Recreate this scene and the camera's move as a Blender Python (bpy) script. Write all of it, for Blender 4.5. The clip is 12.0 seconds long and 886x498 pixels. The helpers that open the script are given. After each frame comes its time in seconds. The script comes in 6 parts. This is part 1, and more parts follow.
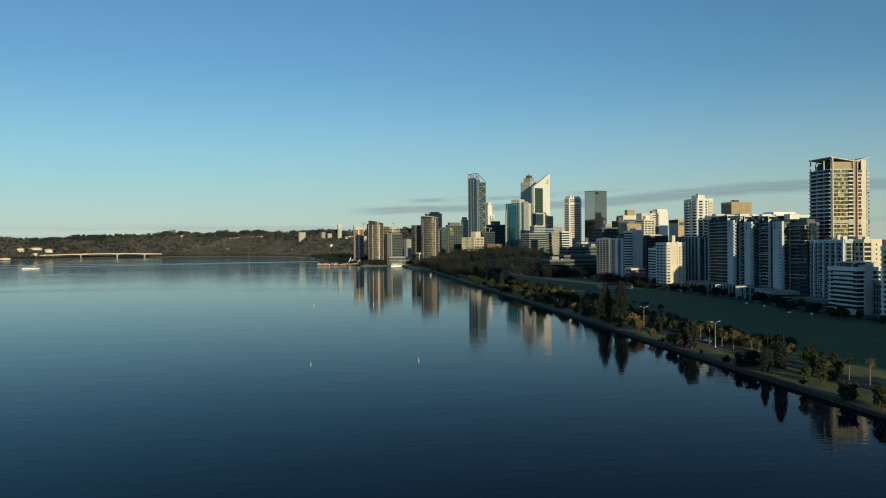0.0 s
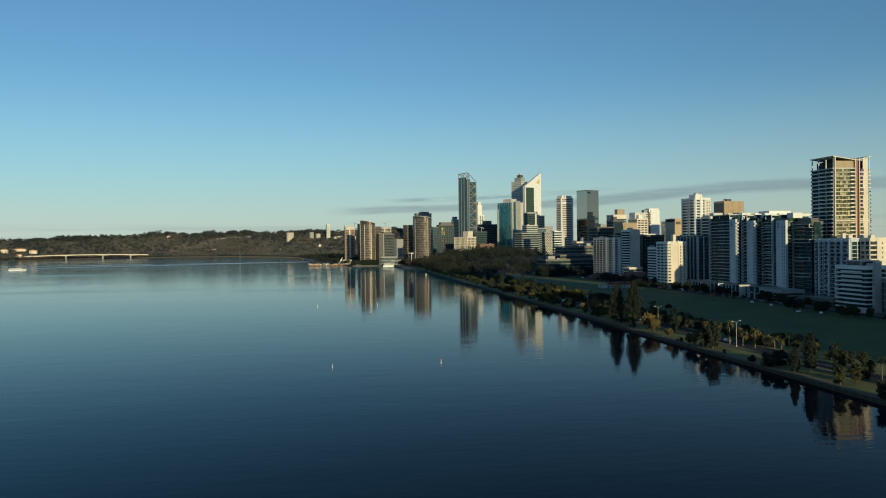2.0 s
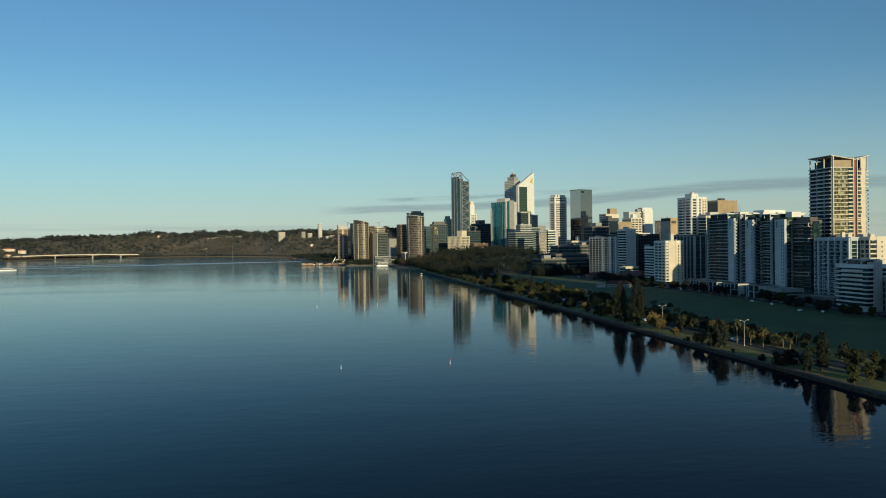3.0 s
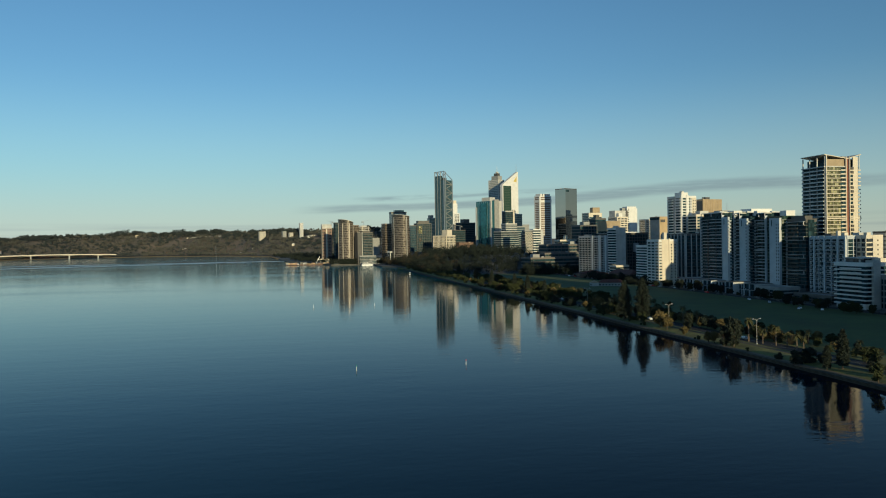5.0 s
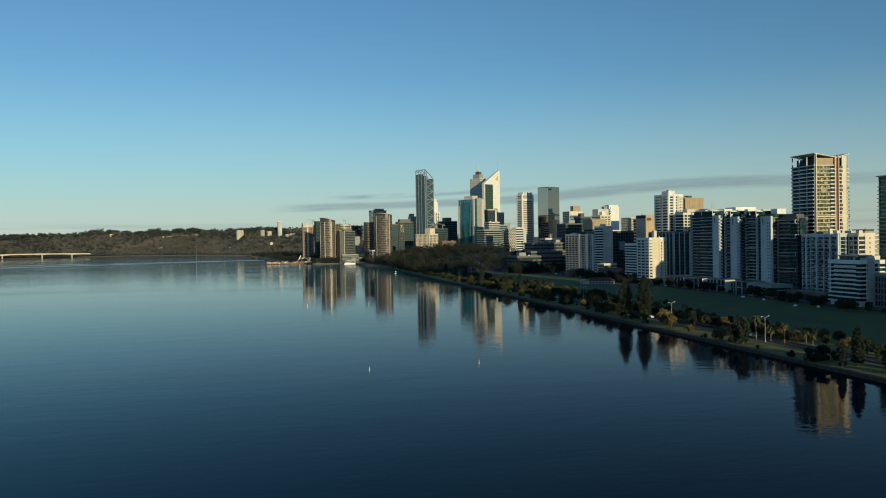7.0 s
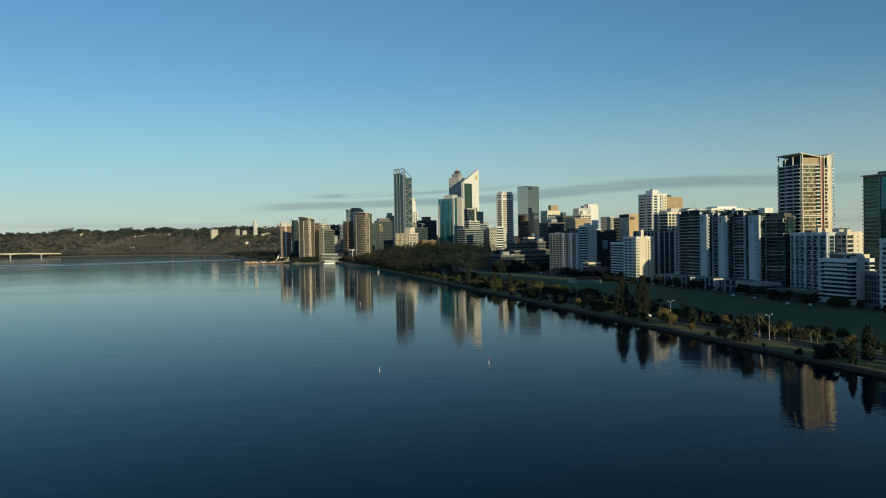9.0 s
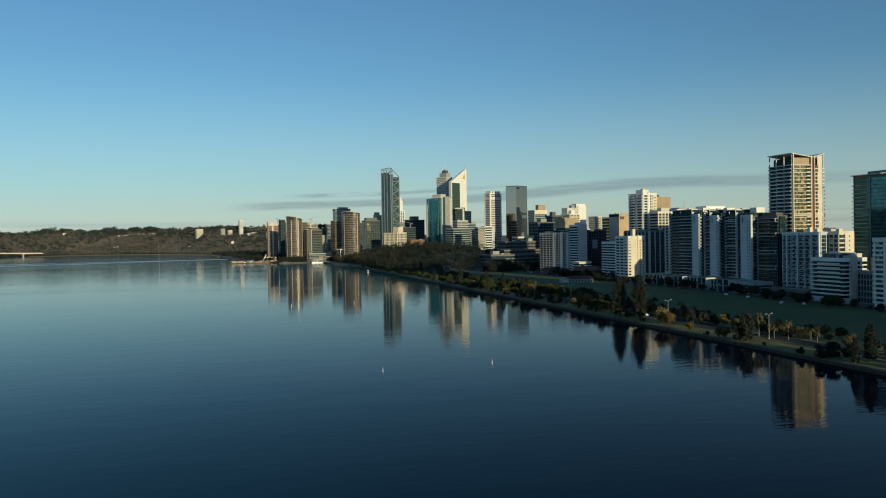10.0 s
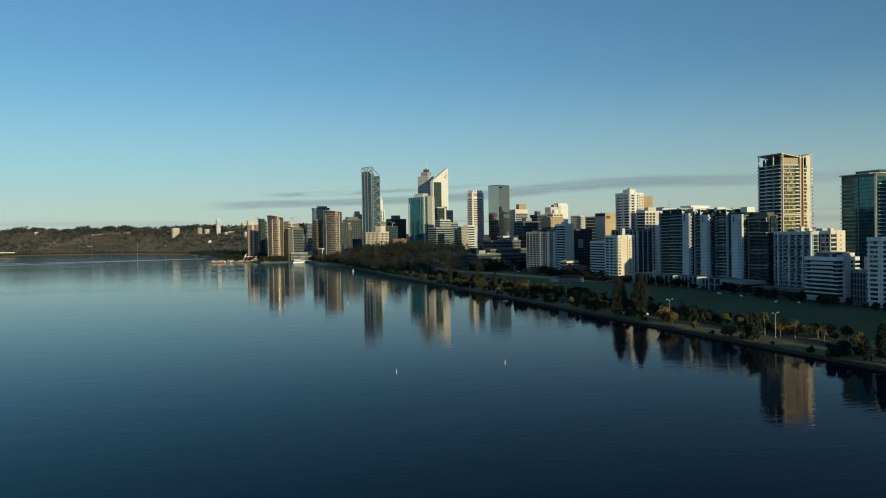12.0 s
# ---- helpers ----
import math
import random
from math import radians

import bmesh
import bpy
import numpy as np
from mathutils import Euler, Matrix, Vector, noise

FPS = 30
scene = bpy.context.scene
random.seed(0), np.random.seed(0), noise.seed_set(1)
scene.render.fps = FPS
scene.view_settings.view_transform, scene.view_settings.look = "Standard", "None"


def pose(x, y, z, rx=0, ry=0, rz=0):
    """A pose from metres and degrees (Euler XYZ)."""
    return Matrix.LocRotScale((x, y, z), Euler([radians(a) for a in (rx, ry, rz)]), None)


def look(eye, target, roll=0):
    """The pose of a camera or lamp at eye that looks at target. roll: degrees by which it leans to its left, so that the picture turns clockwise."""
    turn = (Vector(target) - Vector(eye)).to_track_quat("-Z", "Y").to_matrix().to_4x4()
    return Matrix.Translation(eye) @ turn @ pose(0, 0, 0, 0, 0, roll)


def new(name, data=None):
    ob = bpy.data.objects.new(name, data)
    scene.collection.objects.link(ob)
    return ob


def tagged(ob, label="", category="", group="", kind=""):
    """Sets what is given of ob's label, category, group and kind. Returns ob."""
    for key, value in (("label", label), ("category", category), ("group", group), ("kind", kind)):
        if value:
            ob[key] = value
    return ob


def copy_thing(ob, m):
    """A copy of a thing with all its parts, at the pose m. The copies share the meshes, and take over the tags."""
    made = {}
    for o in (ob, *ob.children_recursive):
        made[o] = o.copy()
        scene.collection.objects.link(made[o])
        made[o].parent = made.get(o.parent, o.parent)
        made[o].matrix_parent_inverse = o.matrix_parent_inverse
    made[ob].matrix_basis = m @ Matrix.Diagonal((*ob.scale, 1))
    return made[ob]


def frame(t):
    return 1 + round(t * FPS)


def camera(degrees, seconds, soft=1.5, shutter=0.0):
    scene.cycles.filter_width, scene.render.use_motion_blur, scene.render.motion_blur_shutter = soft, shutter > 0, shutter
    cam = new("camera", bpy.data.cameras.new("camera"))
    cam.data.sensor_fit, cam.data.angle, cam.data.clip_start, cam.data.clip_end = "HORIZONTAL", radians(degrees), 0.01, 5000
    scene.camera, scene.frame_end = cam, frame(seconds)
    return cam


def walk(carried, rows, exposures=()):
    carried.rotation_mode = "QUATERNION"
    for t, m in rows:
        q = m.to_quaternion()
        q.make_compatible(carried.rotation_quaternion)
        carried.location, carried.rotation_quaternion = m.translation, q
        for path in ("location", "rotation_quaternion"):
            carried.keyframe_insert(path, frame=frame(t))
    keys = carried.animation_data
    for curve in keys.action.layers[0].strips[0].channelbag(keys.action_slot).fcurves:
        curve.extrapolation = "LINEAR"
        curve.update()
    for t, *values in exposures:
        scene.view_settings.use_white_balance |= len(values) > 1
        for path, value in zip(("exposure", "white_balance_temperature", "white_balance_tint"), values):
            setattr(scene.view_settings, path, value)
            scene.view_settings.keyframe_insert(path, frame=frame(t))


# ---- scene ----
cam = camera(61.7, 12.0, soft=1.05)
PATH = [
    (0, (-143.186, 1.487, 48.296), (-142.926, 3.470, 48.2802), -0.51),
    (0.5, (-146.727, 2.893, 48.343), (-146.458, 4.875, 48.3274), -0.56),
    (1, (-150.283, 4.321, 48.405), (-150.004, 6.301, 48.3885), -0.60),
    (1.5, (-153.842, 5.769, 48.476), (-153.554, 7.748, 48.4594), -0.65),
    (2, (-157.399, 7.236, 48.553), (-157.100, 9.213, 48.5361), -0.69),
    (2.5, (-160.945, 8.719, 48.633), (-160.635, 10.695, 48.6153), -0.73),
    (3, (-164.475, 10.217, 48.713), (-164.150, 12.191, 48.6941), -0.77),
    (5, (-178.328, 16.349, 48.985), (-177.946, 18.312, 48.9629), -0.89),
    (5.5, (-181.709, 17.915, 49.035), (-181.312, 19.875, 49.0119), -0.91),
    (6, (-185.053, 19.495, 49.077), (-184.640, 21.452, 49.0524), -0.94),
    (6.5, (-188.360, 21.089, 49.110), (-187.932, 23.042, 49.0849), -0.95),
    (7, (-191.630, 22.698, 49.137), (-191.185, 24.648, 49.1100), -0.97),
    (9, (-204.385, 29.318, 49.197), (-203.871, 31.250, 49.1668), -1.01),
    (9.5, (-207.510, 31.029, 49.213), (-206.978, 32.957, 49.1816), -1.01),
    (10, (-210.620, 32.767, 49.235), (-210.067, 34.689, 49.2028), -1.01),
    (10.5, (-213.721, 34.536, 49.268), (-213.150, 36.452, 49.2343), -1.01),
    (11, (-216.820, 36.338, 49.315), (-216.230, 38.249, 49.2805), -1.00),
    (11.5, (-219.925, 38.177, 49.381), (-219.320, 40.083, 49.3462), -1.00),
    (12, (-223.046, 40.056, 49.472), (-222.431, 41.959, 49.4366), -0.99),
]
walk(cam, [(t, look(eye, target, roll)) for t, eye, target, roll in PATH], [(0, 0.05, 5580, -1), (12, 0.05, 5580, -1)])

# ---- light ----
SUN_AZ, SUN_EL = 172.5, 8.0
world = bpy.data.worlds.new("sky")
scene.world = world
world.use_nodes = True
wt = world.node_tree
wt.nodes.clear()


def wn(kind, **kw):
    n = wt.nodes.new(kind)
    for k, v in kw.items():
        if k == "op":
            n.operation = v
    return n


def wmath(op, a, b=None, c=None):
    n = wt.nodes.new("ShaderNodeMath")
    n.operation = op
    for i, v in enumerate((a, b, c)):
        if v is None:
            continue
        if isinstance(v, (int, float)):
            n.inputs[i].default_value = v
        else:
            wt.links.new(v, n.inputs[i])
    return n.outputs[0]


def wrange(v, a, b, lo=0.0, hi=1.0):
    n = wt.nodes.new("ShaderNodeMapRange")
    n.interpolation_type = "SMOOTHSTEP"
    wt.links.new(v, n.inputs[0])
    for i, x in zip((1, 2, 3, 4), (a, b, lo, hi)):
        n.inputs[i].default_value = x
    return n.outputs[0]


sky = wn("ShaderNodeTexSky")
sky.sky_type = "NISHITA"
sky.sun_disc = False
sky.sun_elevation = radians(SUN_EL)
sky.sun_rotation = radians(SUN_AZ)
sky.altitude = 50
sky.air_density, sky.dust_density, sky.ozone_density = 1.0, 0.1, 2.7
tc = wn("ShaderNodeTexCoord")
sep = wn("ShaderNodeSeparateXYZ")
wt.links.new(tc.outputs["Generated"], sep.inputs[0])
az = wmath("MULTIPLY", wmath("ARCTAN2", sep.outputs[0], sep.outputs[1]), 180 / math.pi)
el = wmath("MULTIPLY", wmath("ARCSINE", sep.outputs[2]), 180 / math.pi)


def streak(scale_az, scale_el, seed, detail=4.0):
    cmb = wn("ShaderNodeCombineXYZ")
    wt.links.new(wmath("MULTIPLY", az, scale_az), cmb.inputs[0])
    wt.links.new(wmath("MULTIPLY", el, scale_el), cmb.inputs[1])
    cmb.inputs[2].default_value = seed
    nz = wn("ShaderNodeTexNoise")
    nz.inputs["Detail"].default_value = detail
    nz.inputs["Scale"].default_value = 1.0
    wt.links.new(cmb.outputs[0], nz.inputs["Vector"])
    return nz.outputs["Fac"]


wob = wmath("MULTIPLY", wmath("SUBTRACT", streak(0.16, 0.5, 2.0), 0.5), 0.35)
# long thin bank that climbs to the north
line = wmath("ADD", wmath("MULTIPLY_ADD", az, 0.024, 2.47), wmath("ADD", wob, wmath("SUBTRACT", wrange(az, 18.0, 30.0, 0.0, 0.56), wrange(az, 29.0, 46.0, 0.0, 0.5))))
off = wmath("ABSOLUTE", wmath("SUBTRACT", el, line))
edge = wmath("DIVIDE", off, wrange(az, 14.0, 27.0, 0.36, 0.5))
bank = wmath("MULTIPLY", wrange(edge, 0.35, 1.15, 1, 0), wrange(az, -1.0, 4.0))
bank = wmath("MULTIPLY", bank, wrange(az, 33.0, 50.0, 1.0, 0.3))
bank = wmath("MULTIPLY", bank, wrange(streak(0.5, 6.0, 17.0, 6.0), 0.2, 0.6, 0.6, 1.0))
bank = wmath("MULTIPLY", bank, wrange(streak(0.05, 1.6, 7.0), 0.18, 0.46))
line2 = wmath("ADD", wmath("MULTIPLY_ADD", az, 0.035, 3.09), wob)
off2 = wmath("ABSOLUTE", wmath("SUBTRACT", el, line2))
bank2 = wmath("MULTIPLY", wrange(off2, 0.04, 0.26, 1, 0), wmath("MULTIPLY", wrange(az, 3.0, 7.0), wrange(az, 14.0, 24.0, 1, 0)))
bank2 = wmath("MULTIPLY", bank2, wrange(streak(0.25, 2.0, 3.0), 0.35, 0.6))
low = wmath("MULTIPLY", wrange(wmath("ABSOLUTE", wmath("SUBTRACT", el, 1.0)), 0.1, 0.7, 1, 0), wrange(streak(0.05, 1.5, 11.0), 0.42, 0.62))
cloud = wmath("MINIMUM", wmath("ADD", wmath("MULTIPLY", bank, 0.53), wmath("ADD", wmath("MULTIPLY", bank2, 0.5), wmath("MULTIPLY", low, 0.35))), 0.75)
mix = wn("ShaderNodeMix")
mix.data_type = "RGBA"
wt.links.new(cloud, mix.inputs["Factor"])
# pale morning haze low over the horizon
haze = wn("ShaderNodeMix")
haze.data_type = "RGBA"
wt.links.new(wmath("MULTIPLY", wrange(el, -1.5, 13.0, 0.88, 0.0), wrange(az, -50.0, 60.0, 1.0, 0.8)), haze.inputs["Factor"])
wt.links.new(sky.outputs[0], haze.inputs["A"])
# the whole sky is a little deeper towards the east
deep = wn("ShaderNodeVectorMath", op="SCALE")
wt.links.new(wmath("MULTIPLY_ADD", sep.outputs[0], -0.14, 1.0), deep.inputs["Scale"])
wt.links.new(mix.outputs["Result"], deep.inputs[0])
warm = wn("ShaderNodeMix")
warm.data_type = "RGBA"
wt.links.new(wrange(el, 0.0, 6.5), warm.inputs["Factor"])
warm.inputs["A"].default_value = (4.75, 4.9, 4.25, 1)
dusk = wn("ShaderNodeMix")
dusk.data_type = "RGBA"
wt.links.new(wmath("MULTIPLY_ADD", sep.outputs[0], 0.9, 0.35), dusk.inputs["Factor"])
dusk.inputs["A"].default_value, dusk.inputs["B"].default_value = (3.45, 4.95, 5.0, 1), (4.4, 4.75, 4.4, 1)
wt.links.new(dusk.outputs["Result"], warm.inputs["B"])
wt.links.new(warm.outputs["Result"], haze.inputs["B"])
wt.links.new(haze.outputs["Result"], mix.inputs["A"])
mix.inputs["B"].default_value = (1.85, 2.05, 2.25, 1)
bg = wn("ShaderNodeBackground")
bg.inputs["Strength"].default_value = 0.11
wo = wn("ShaderNodeOutputWorld")
wt.links.new(deep.outputs[0], bg.inputs["Color"])
wt.links.new(bg.outputs[0], wo.inputs["Surface"])

sun = new("sun", bpy.data.lights.new("sun", "SUN"))
sun.data.energy, sun.data.angle, sun.data.color = 4.3, radians(0.55), (1.0, 0.75, 0.40)
sd = Vector((math.sin(radians(SUN_AZ)) * math.cos(radians(SUN_EL)), math.cos(radians(SUN_AZ)) * math.cos(radians(SUN_EL)), math.sin(radians(SUN_EL))))
sun.matrix_world = look(sd * 900, (0, 0, 0))


# ---- materials ----
def mat(name, col, rough=0.7, var=0.15, scale=0.3, metal=0.0, bump=0.0, dirt=None, spec=0.5):
    """A surface with a coarse and a fine variation of its colour."""
    m = bpy.data.materials.new(name)
    m.use_nodes = True
    t = m.node_tree
    p = t.nodes["Principled BSDF"]
    tc = t.nodes.new("ShaderNodeTexCoord")
    a, b = t.nodes.new("ShaderNodeTexNoise"), t.nodes.new("ShaderNodeTexNoise")
    a.inputs["Scale"].default_value, b.inputs["Scale"].default_value = scale, scale * 9
    a.inputs["Detail"].default_value, b.inputs["Detail"].default_value = 5, 3
    for n in (a, b):
        t.links.new(tc.outputs["Object"], n.inputs["Vector"])
    mx = t.nodes.new("ShaderNodeMix")
    mx.data_type = "RGBA"
    d = dirt or tuple(c * (1 - 2.2 * var) for c in col)
    mx.inputs["A"].default_value, mx.inputs["B"].default_value = (*d, 1), (*[min(1, c * (1 + var)) for c in col], 1)
    ad = t.nodes.new("ShaderNodeMath")
    ad.operation = "MULTIPLY_ADD"
    t.links.new(b.outputs["Fac"], ad.inputs[0])
    ad.inputs[1].default_value = 0.45
    t.links.new(a.outputs["Fac"], ad.inputs[2])
    mr = t.nodes.new("ShaderNodeMapRange")
    mr.inputs[1].default_value, mr.inputs[2].default_value = 0.42, 0.95
    t.links.new(ad.outputs[0], mr.inputs[0])
    t.links.new(mr.outputs[0], mx.inputs["Factor"])
    t.links.new(mx.outputs["Result"], p.inputs["Base Color"])
    p.inputs["Roughness"].default_value, p.inputs["Metallic"].default_value = rough, metal
    p.inputs["Specular IOR Level"].default_value = spec
    if bump:
        bp = t.nodes.new("ShaderNodeBump")
        bp.inputs["Strength"].default_value, bp.inputs["Distance"].default_value = bump, 0.05
        t.links.new(b.outputs["Fac"], bp.inputs["Height"])
        t.links.new(bp.outputs[0], p.inputs["Normal"])
    return m


def glazing(name, col, pane=(1.6, 1.6, 3.1), rough=0.08, blinds=0.25, metal=0.0, blind_col=(0.35, 0.36, 0.36), spec=0.3, spread=1.0):
    """Window wall: panes differ in tint, some have their blinds down."""
    m = bpy.data.materials.new(name)
    m.use_nodes = True
    t = m.node_tree
    p = t.nodes["Principled BSDF"]
    tc = t.nodes.new("ShaderNodeTexCoord")
    sn = t.nodes.new("ShaderNodeVectorMath")
    sn.operation = "SNAP"
    sn.inputs[1].default_value = pane
    t.links.new(tc.outputs["Object"], sn.inputs[0])
    w = t.nodes.new("ShaderNodeTexWhiteNoise")
    t.links.new(sn.outputs[0], w.inputs["Vector"])
    r = t.nodes.new("ShaderNodeValToRGB")
    r.color_ramp.interpolation = "CONSTANT"
    e = r.color_ramp.elements
    e[0].color, e[1].color = (*[c * (1 - 0.45 * spread) for c in col], 1), (*col, 1)
    e[1].position = 0.35
    e2, e3 = e.new(0.72), e.new(1.0 - blinds * 0.5)
    e2.color, e3.color = (*[c * (1 + 0.5 * spread) for c in col], 1), (*blind_col, 1)
    t.links.new(w.outputs["Value"], r.inputs[0])
    t.links.new(r.outputs[0], p.inputs["Base Color"])
    p.inputs["Metallic"].default_value = metal
    p.inputs["Specular IOR Level"].default_value = spec
    mr = t.nodes.new("ShaderNodeMapRange")
    mr.inputs[3].default_value, mr.inputs[4].default_value = rough * 0.5, rough * 2
    t.links.new(w.outputs["Value"], mr.inputs[0])
    t.links.new(mr.outputs[0], p.inputs["Roughness"])
    # slight bow of each sheet
    nz = t.nodes.new("ShaderNodeTexNoise")
    nz.inputs["Scale"].default_value = 0.25
    t.links.new(tc.outputs["Object"], nz.inputs["Vector"])
    bp = t.nodes.new("ShaderNodeBump")
    bp.inputs["Strength"].default_value, bp.inputs["Distance"].default_value = 0.06, 0.4
    t.links.new(nz.outputs["Fac"], bp.inputs["Height"])
    t.links.new(bp.outputs[0], p.inputs["Normal"])
    return m


def foliage(name, dark, light, rough=0.75):
    m = bpy.data.materials.new(name)
    m.use_nodes = True
    t = m.node_tree
    p = t.nodes["Principled BSDF"]
    g = t.nodes.new("ShaderNodeNewGeometry")
    oi = t.nodes.new("ShaderNodeObjectInfo")
    ad = t.nodes.new("ShaderNodeMath")
    ad.operation = "MULTIPLY_ADD"
    ad.inputs[1].default_value = 0.65
    t.links.new(g.outputs["Random Per Island"], ad.inputs[0])
    ml = t.nodes.new("ShaderNodeMath")
    ml.operation = "MULTIPLY"
    ml.inputs[1].default_value = 0.35
    t.links.new(oi.outputs["Random"], ml.inputs[0])
    t.links.new(ml.outputs[0], ad.inputs[2])
    mx = t.nodes.new("ShaderNodeMix")
    mx.data_type = "RGBA"
    mx.inputs["A"].default_value, mx.inputs["B"].default_value = (*dark, 1), (*light, 1)
    t.links.new(ad.outputs[0], mx.inputs["Factor"])
    t.links.new(mx.outputs["Result"], p.inputs["Base Color"])
    p.inputs["Roughness"].default_value = rough
    p.inputs["Specular IOR Level"].default_value = 0.25
    return m


def water_mat():
    m = bpy.data.materials.new("river_water")
    m.use_nodes = True
    t = m.node_tree
    p = t.nodes["Principled BSDF"]
    p.inputs["Base Color"].default_value = (0.0008, 0.012, 0.031, 1)
    p.inputs["IOR"].default_value = 1.112
    tc = t.nodes.new("ShaderNodeTexCoord")

    def nz(scale, stretch, detail, rot=0.0):
        mp = t.nodes.new("ShaderNodeMapping")
        mp.inputs["Scale"].default_value = stretch
        mp.inputs["Rotation"].default_value = (0, 0, rot)
        t.links.new(tc.outputs["Object"], mp.inputs[0])
        n = t.nodes.new("ShaderNodeTexNoise")
        n.inputs["Scale"].default_value, n.inputs["Detail"].default_value = scale, detail
        t.links.new(mp.outputs[0], n.inputs["Vector"])
        return n.outputs["Fac"]
    # calm sheets and ruffled lanes
    lane = t.nodes.new("ShaderNodeMapRange")
    lane.inputs[1].default_value, lane.inputs[2].default_value = 0.44, 0.66
    lane.inputs[3].default_value, lane.inputs[4].default_value = 0.035, 0.09
    t.links.new(nz(0.006, (0.55, 1.6, 1), 3, 0.5), lane.inputs[0])
    # an old wake: two thin ruffled bands far out
    sp = t.nodes.new("ShaderNodeSeparateXYZ")
    t.links.new(tc.outputs["Object"], sp.inputs[0])

    def mth(op, a, b=None):
        n = t.nodes.new("ShaderNodeMath")
        n.operation = op
        for i, v in enumerate((a, b)):
            if isinstance(v, (int, float)):
                n.inputs[i].default_value = v
            elif v is not None:
                t.links.new(v, n.inputs[i])
        return n.outputs[0]

    def band(y0, slope, half, soft):
        d = mth("ABSOLUTE", mth("SUBTRACT", sp.outputs[1], mth("ADD", mth("MULTIPLY", sp.outputs[0], slope), y0)))
        n = t.nodes.new("ShaderNodeMapRange")
        n.interpolation_type = "SMOOTHSTEP"
        n.inputs[1].default_value, n.inputs[2].default_value, n.inputs[3].default_value, n.inputs[4].default_value = half, half + soft, 1.0, 0.0
        t.links.new(d, n.inputs[0])
        return n.outputs[0]
    gap = t.nodes.new("ShaderNodeMapRange")
    gap.inputs[1].default_value, gap.inputs[2].default_value = 0.25, 0.5
    t.links.new(nz(0.012, (1, 1, 1), 3), gap.inputs[0])
    wake = mth("MULTIPLY", mth("ADD", band(2190, 0.385, 8, 30), band(2110, 0.06, 6, 26)), gap.outputs[0])
    paw = t.nodes.new("ShaderNodeMapRange")
    paw.inputs[1].default_value, paw.inputs[2].default_value, paw.inputs[4].default_value = 0.60, 0.74, 0.05
    t.links.new(nz(0.009, (0.35, 1.5, 1), 4, 0.25), paw.inputs[0])
    # near-white in the wake's colour stands for sky its ripples reflect
    wake_sheen = t.nodes.new("ShaderNodeMix")
    wake_sheen.data_type = "RGBA"
    t.links.new(mth("MULTIPLY", wake, 0.9), wake_sheen.inputs["Factor"])
    # darker by the wall; lightened leftwards and far out in place of reflected sky
    sky_lift = t.nodes.new("ShaderNodeMapRange")
    sky_lift.interpolation_type = "SMOOTHSTEP"
    sky_lift.inputs[1].default_value, sky_lift.inputs[2].default_value = -60, -420
    t.links.new(sp.outputs[0], sky_lift.inputs[0])
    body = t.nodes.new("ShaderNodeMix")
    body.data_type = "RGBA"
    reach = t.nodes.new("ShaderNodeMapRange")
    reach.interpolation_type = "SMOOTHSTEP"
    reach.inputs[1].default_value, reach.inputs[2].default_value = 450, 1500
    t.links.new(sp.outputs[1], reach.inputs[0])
    t.links.new(sky_lift.outputs[0], body.inputs["Factor"])
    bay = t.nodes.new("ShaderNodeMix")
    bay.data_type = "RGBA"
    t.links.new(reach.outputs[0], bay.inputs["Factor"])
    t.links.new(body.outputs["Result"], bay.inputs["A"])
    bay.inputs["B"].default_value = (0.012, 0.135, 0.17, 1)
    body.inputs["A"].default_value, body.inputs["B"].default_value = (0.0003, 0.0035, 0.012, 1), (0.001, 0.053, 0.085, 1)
    t.links.new(bay.outputs["Result"], wake_sheen.inputs["A"])
    wake_sheen.inputs["B"].default_value = (0.82, 0.86, 0.88, 1)
    t.links.new(wake_sheen.outputs["Result"], p.inputs["Base Color"])
    breeze = t.nodes.new("ShaderNodeMapRange")
    breeze.interpolation_type = "SMOOTHSTEP"
    breeze.inputs[1].default_value, breeze.inputs[2].default_value, breeze.inputs[4].default_value = 450, 1800, 0.045
    t.links.new(sp.outputs[1], breeze.inputs[0])
    rough = mth("ADD", mth("ADD", lane.outputs[0], mth("MULTIPLY", wake, 0.4)), mth("ADD", paw.outputs[0], breeze.outputs[0]))
    t.links.new(rough, p.inputs["Roughness"])
    b1 = t.nodes.new("ShaderNodeBump")
    b1.inputs["Strength"].default_value, b1.inputs["Distance"].default_value = 0.12, 0.16
    t.links.new(nz(0.45, (0.7, 1.25, 1), 3, 0.35), b1.inputs["Height"])
    b2 = t.nodes.new("ShaderNodeBump")
    b2.inputs["Strength"].default_value, b2.inputs["Distance"].default_value = 0.055, 0.9
    t.links.new(nz(0.05, (0.5, 1.4, 1), 2, 0.2), b2.inputs["Height"])
    b3 = t.nodes.new("ShaderNodeBump")
    b3.inputs["Strength"].default_value, b3.inputs["Distance"].default_value = 0.06, 0.42
    t.links.new(nz(0.2, (0.55, 1.5, 1), 2, 0.3), b3.inputs["Height"])
    t.links.new(b1.outputs[0], b3.inputs["Normal"])
    t.links.new(b3.outputs[0], b2.inputs["Normal"])
    t.links.new(b2.outputs[0], p.inputs["Normal"])
    return m


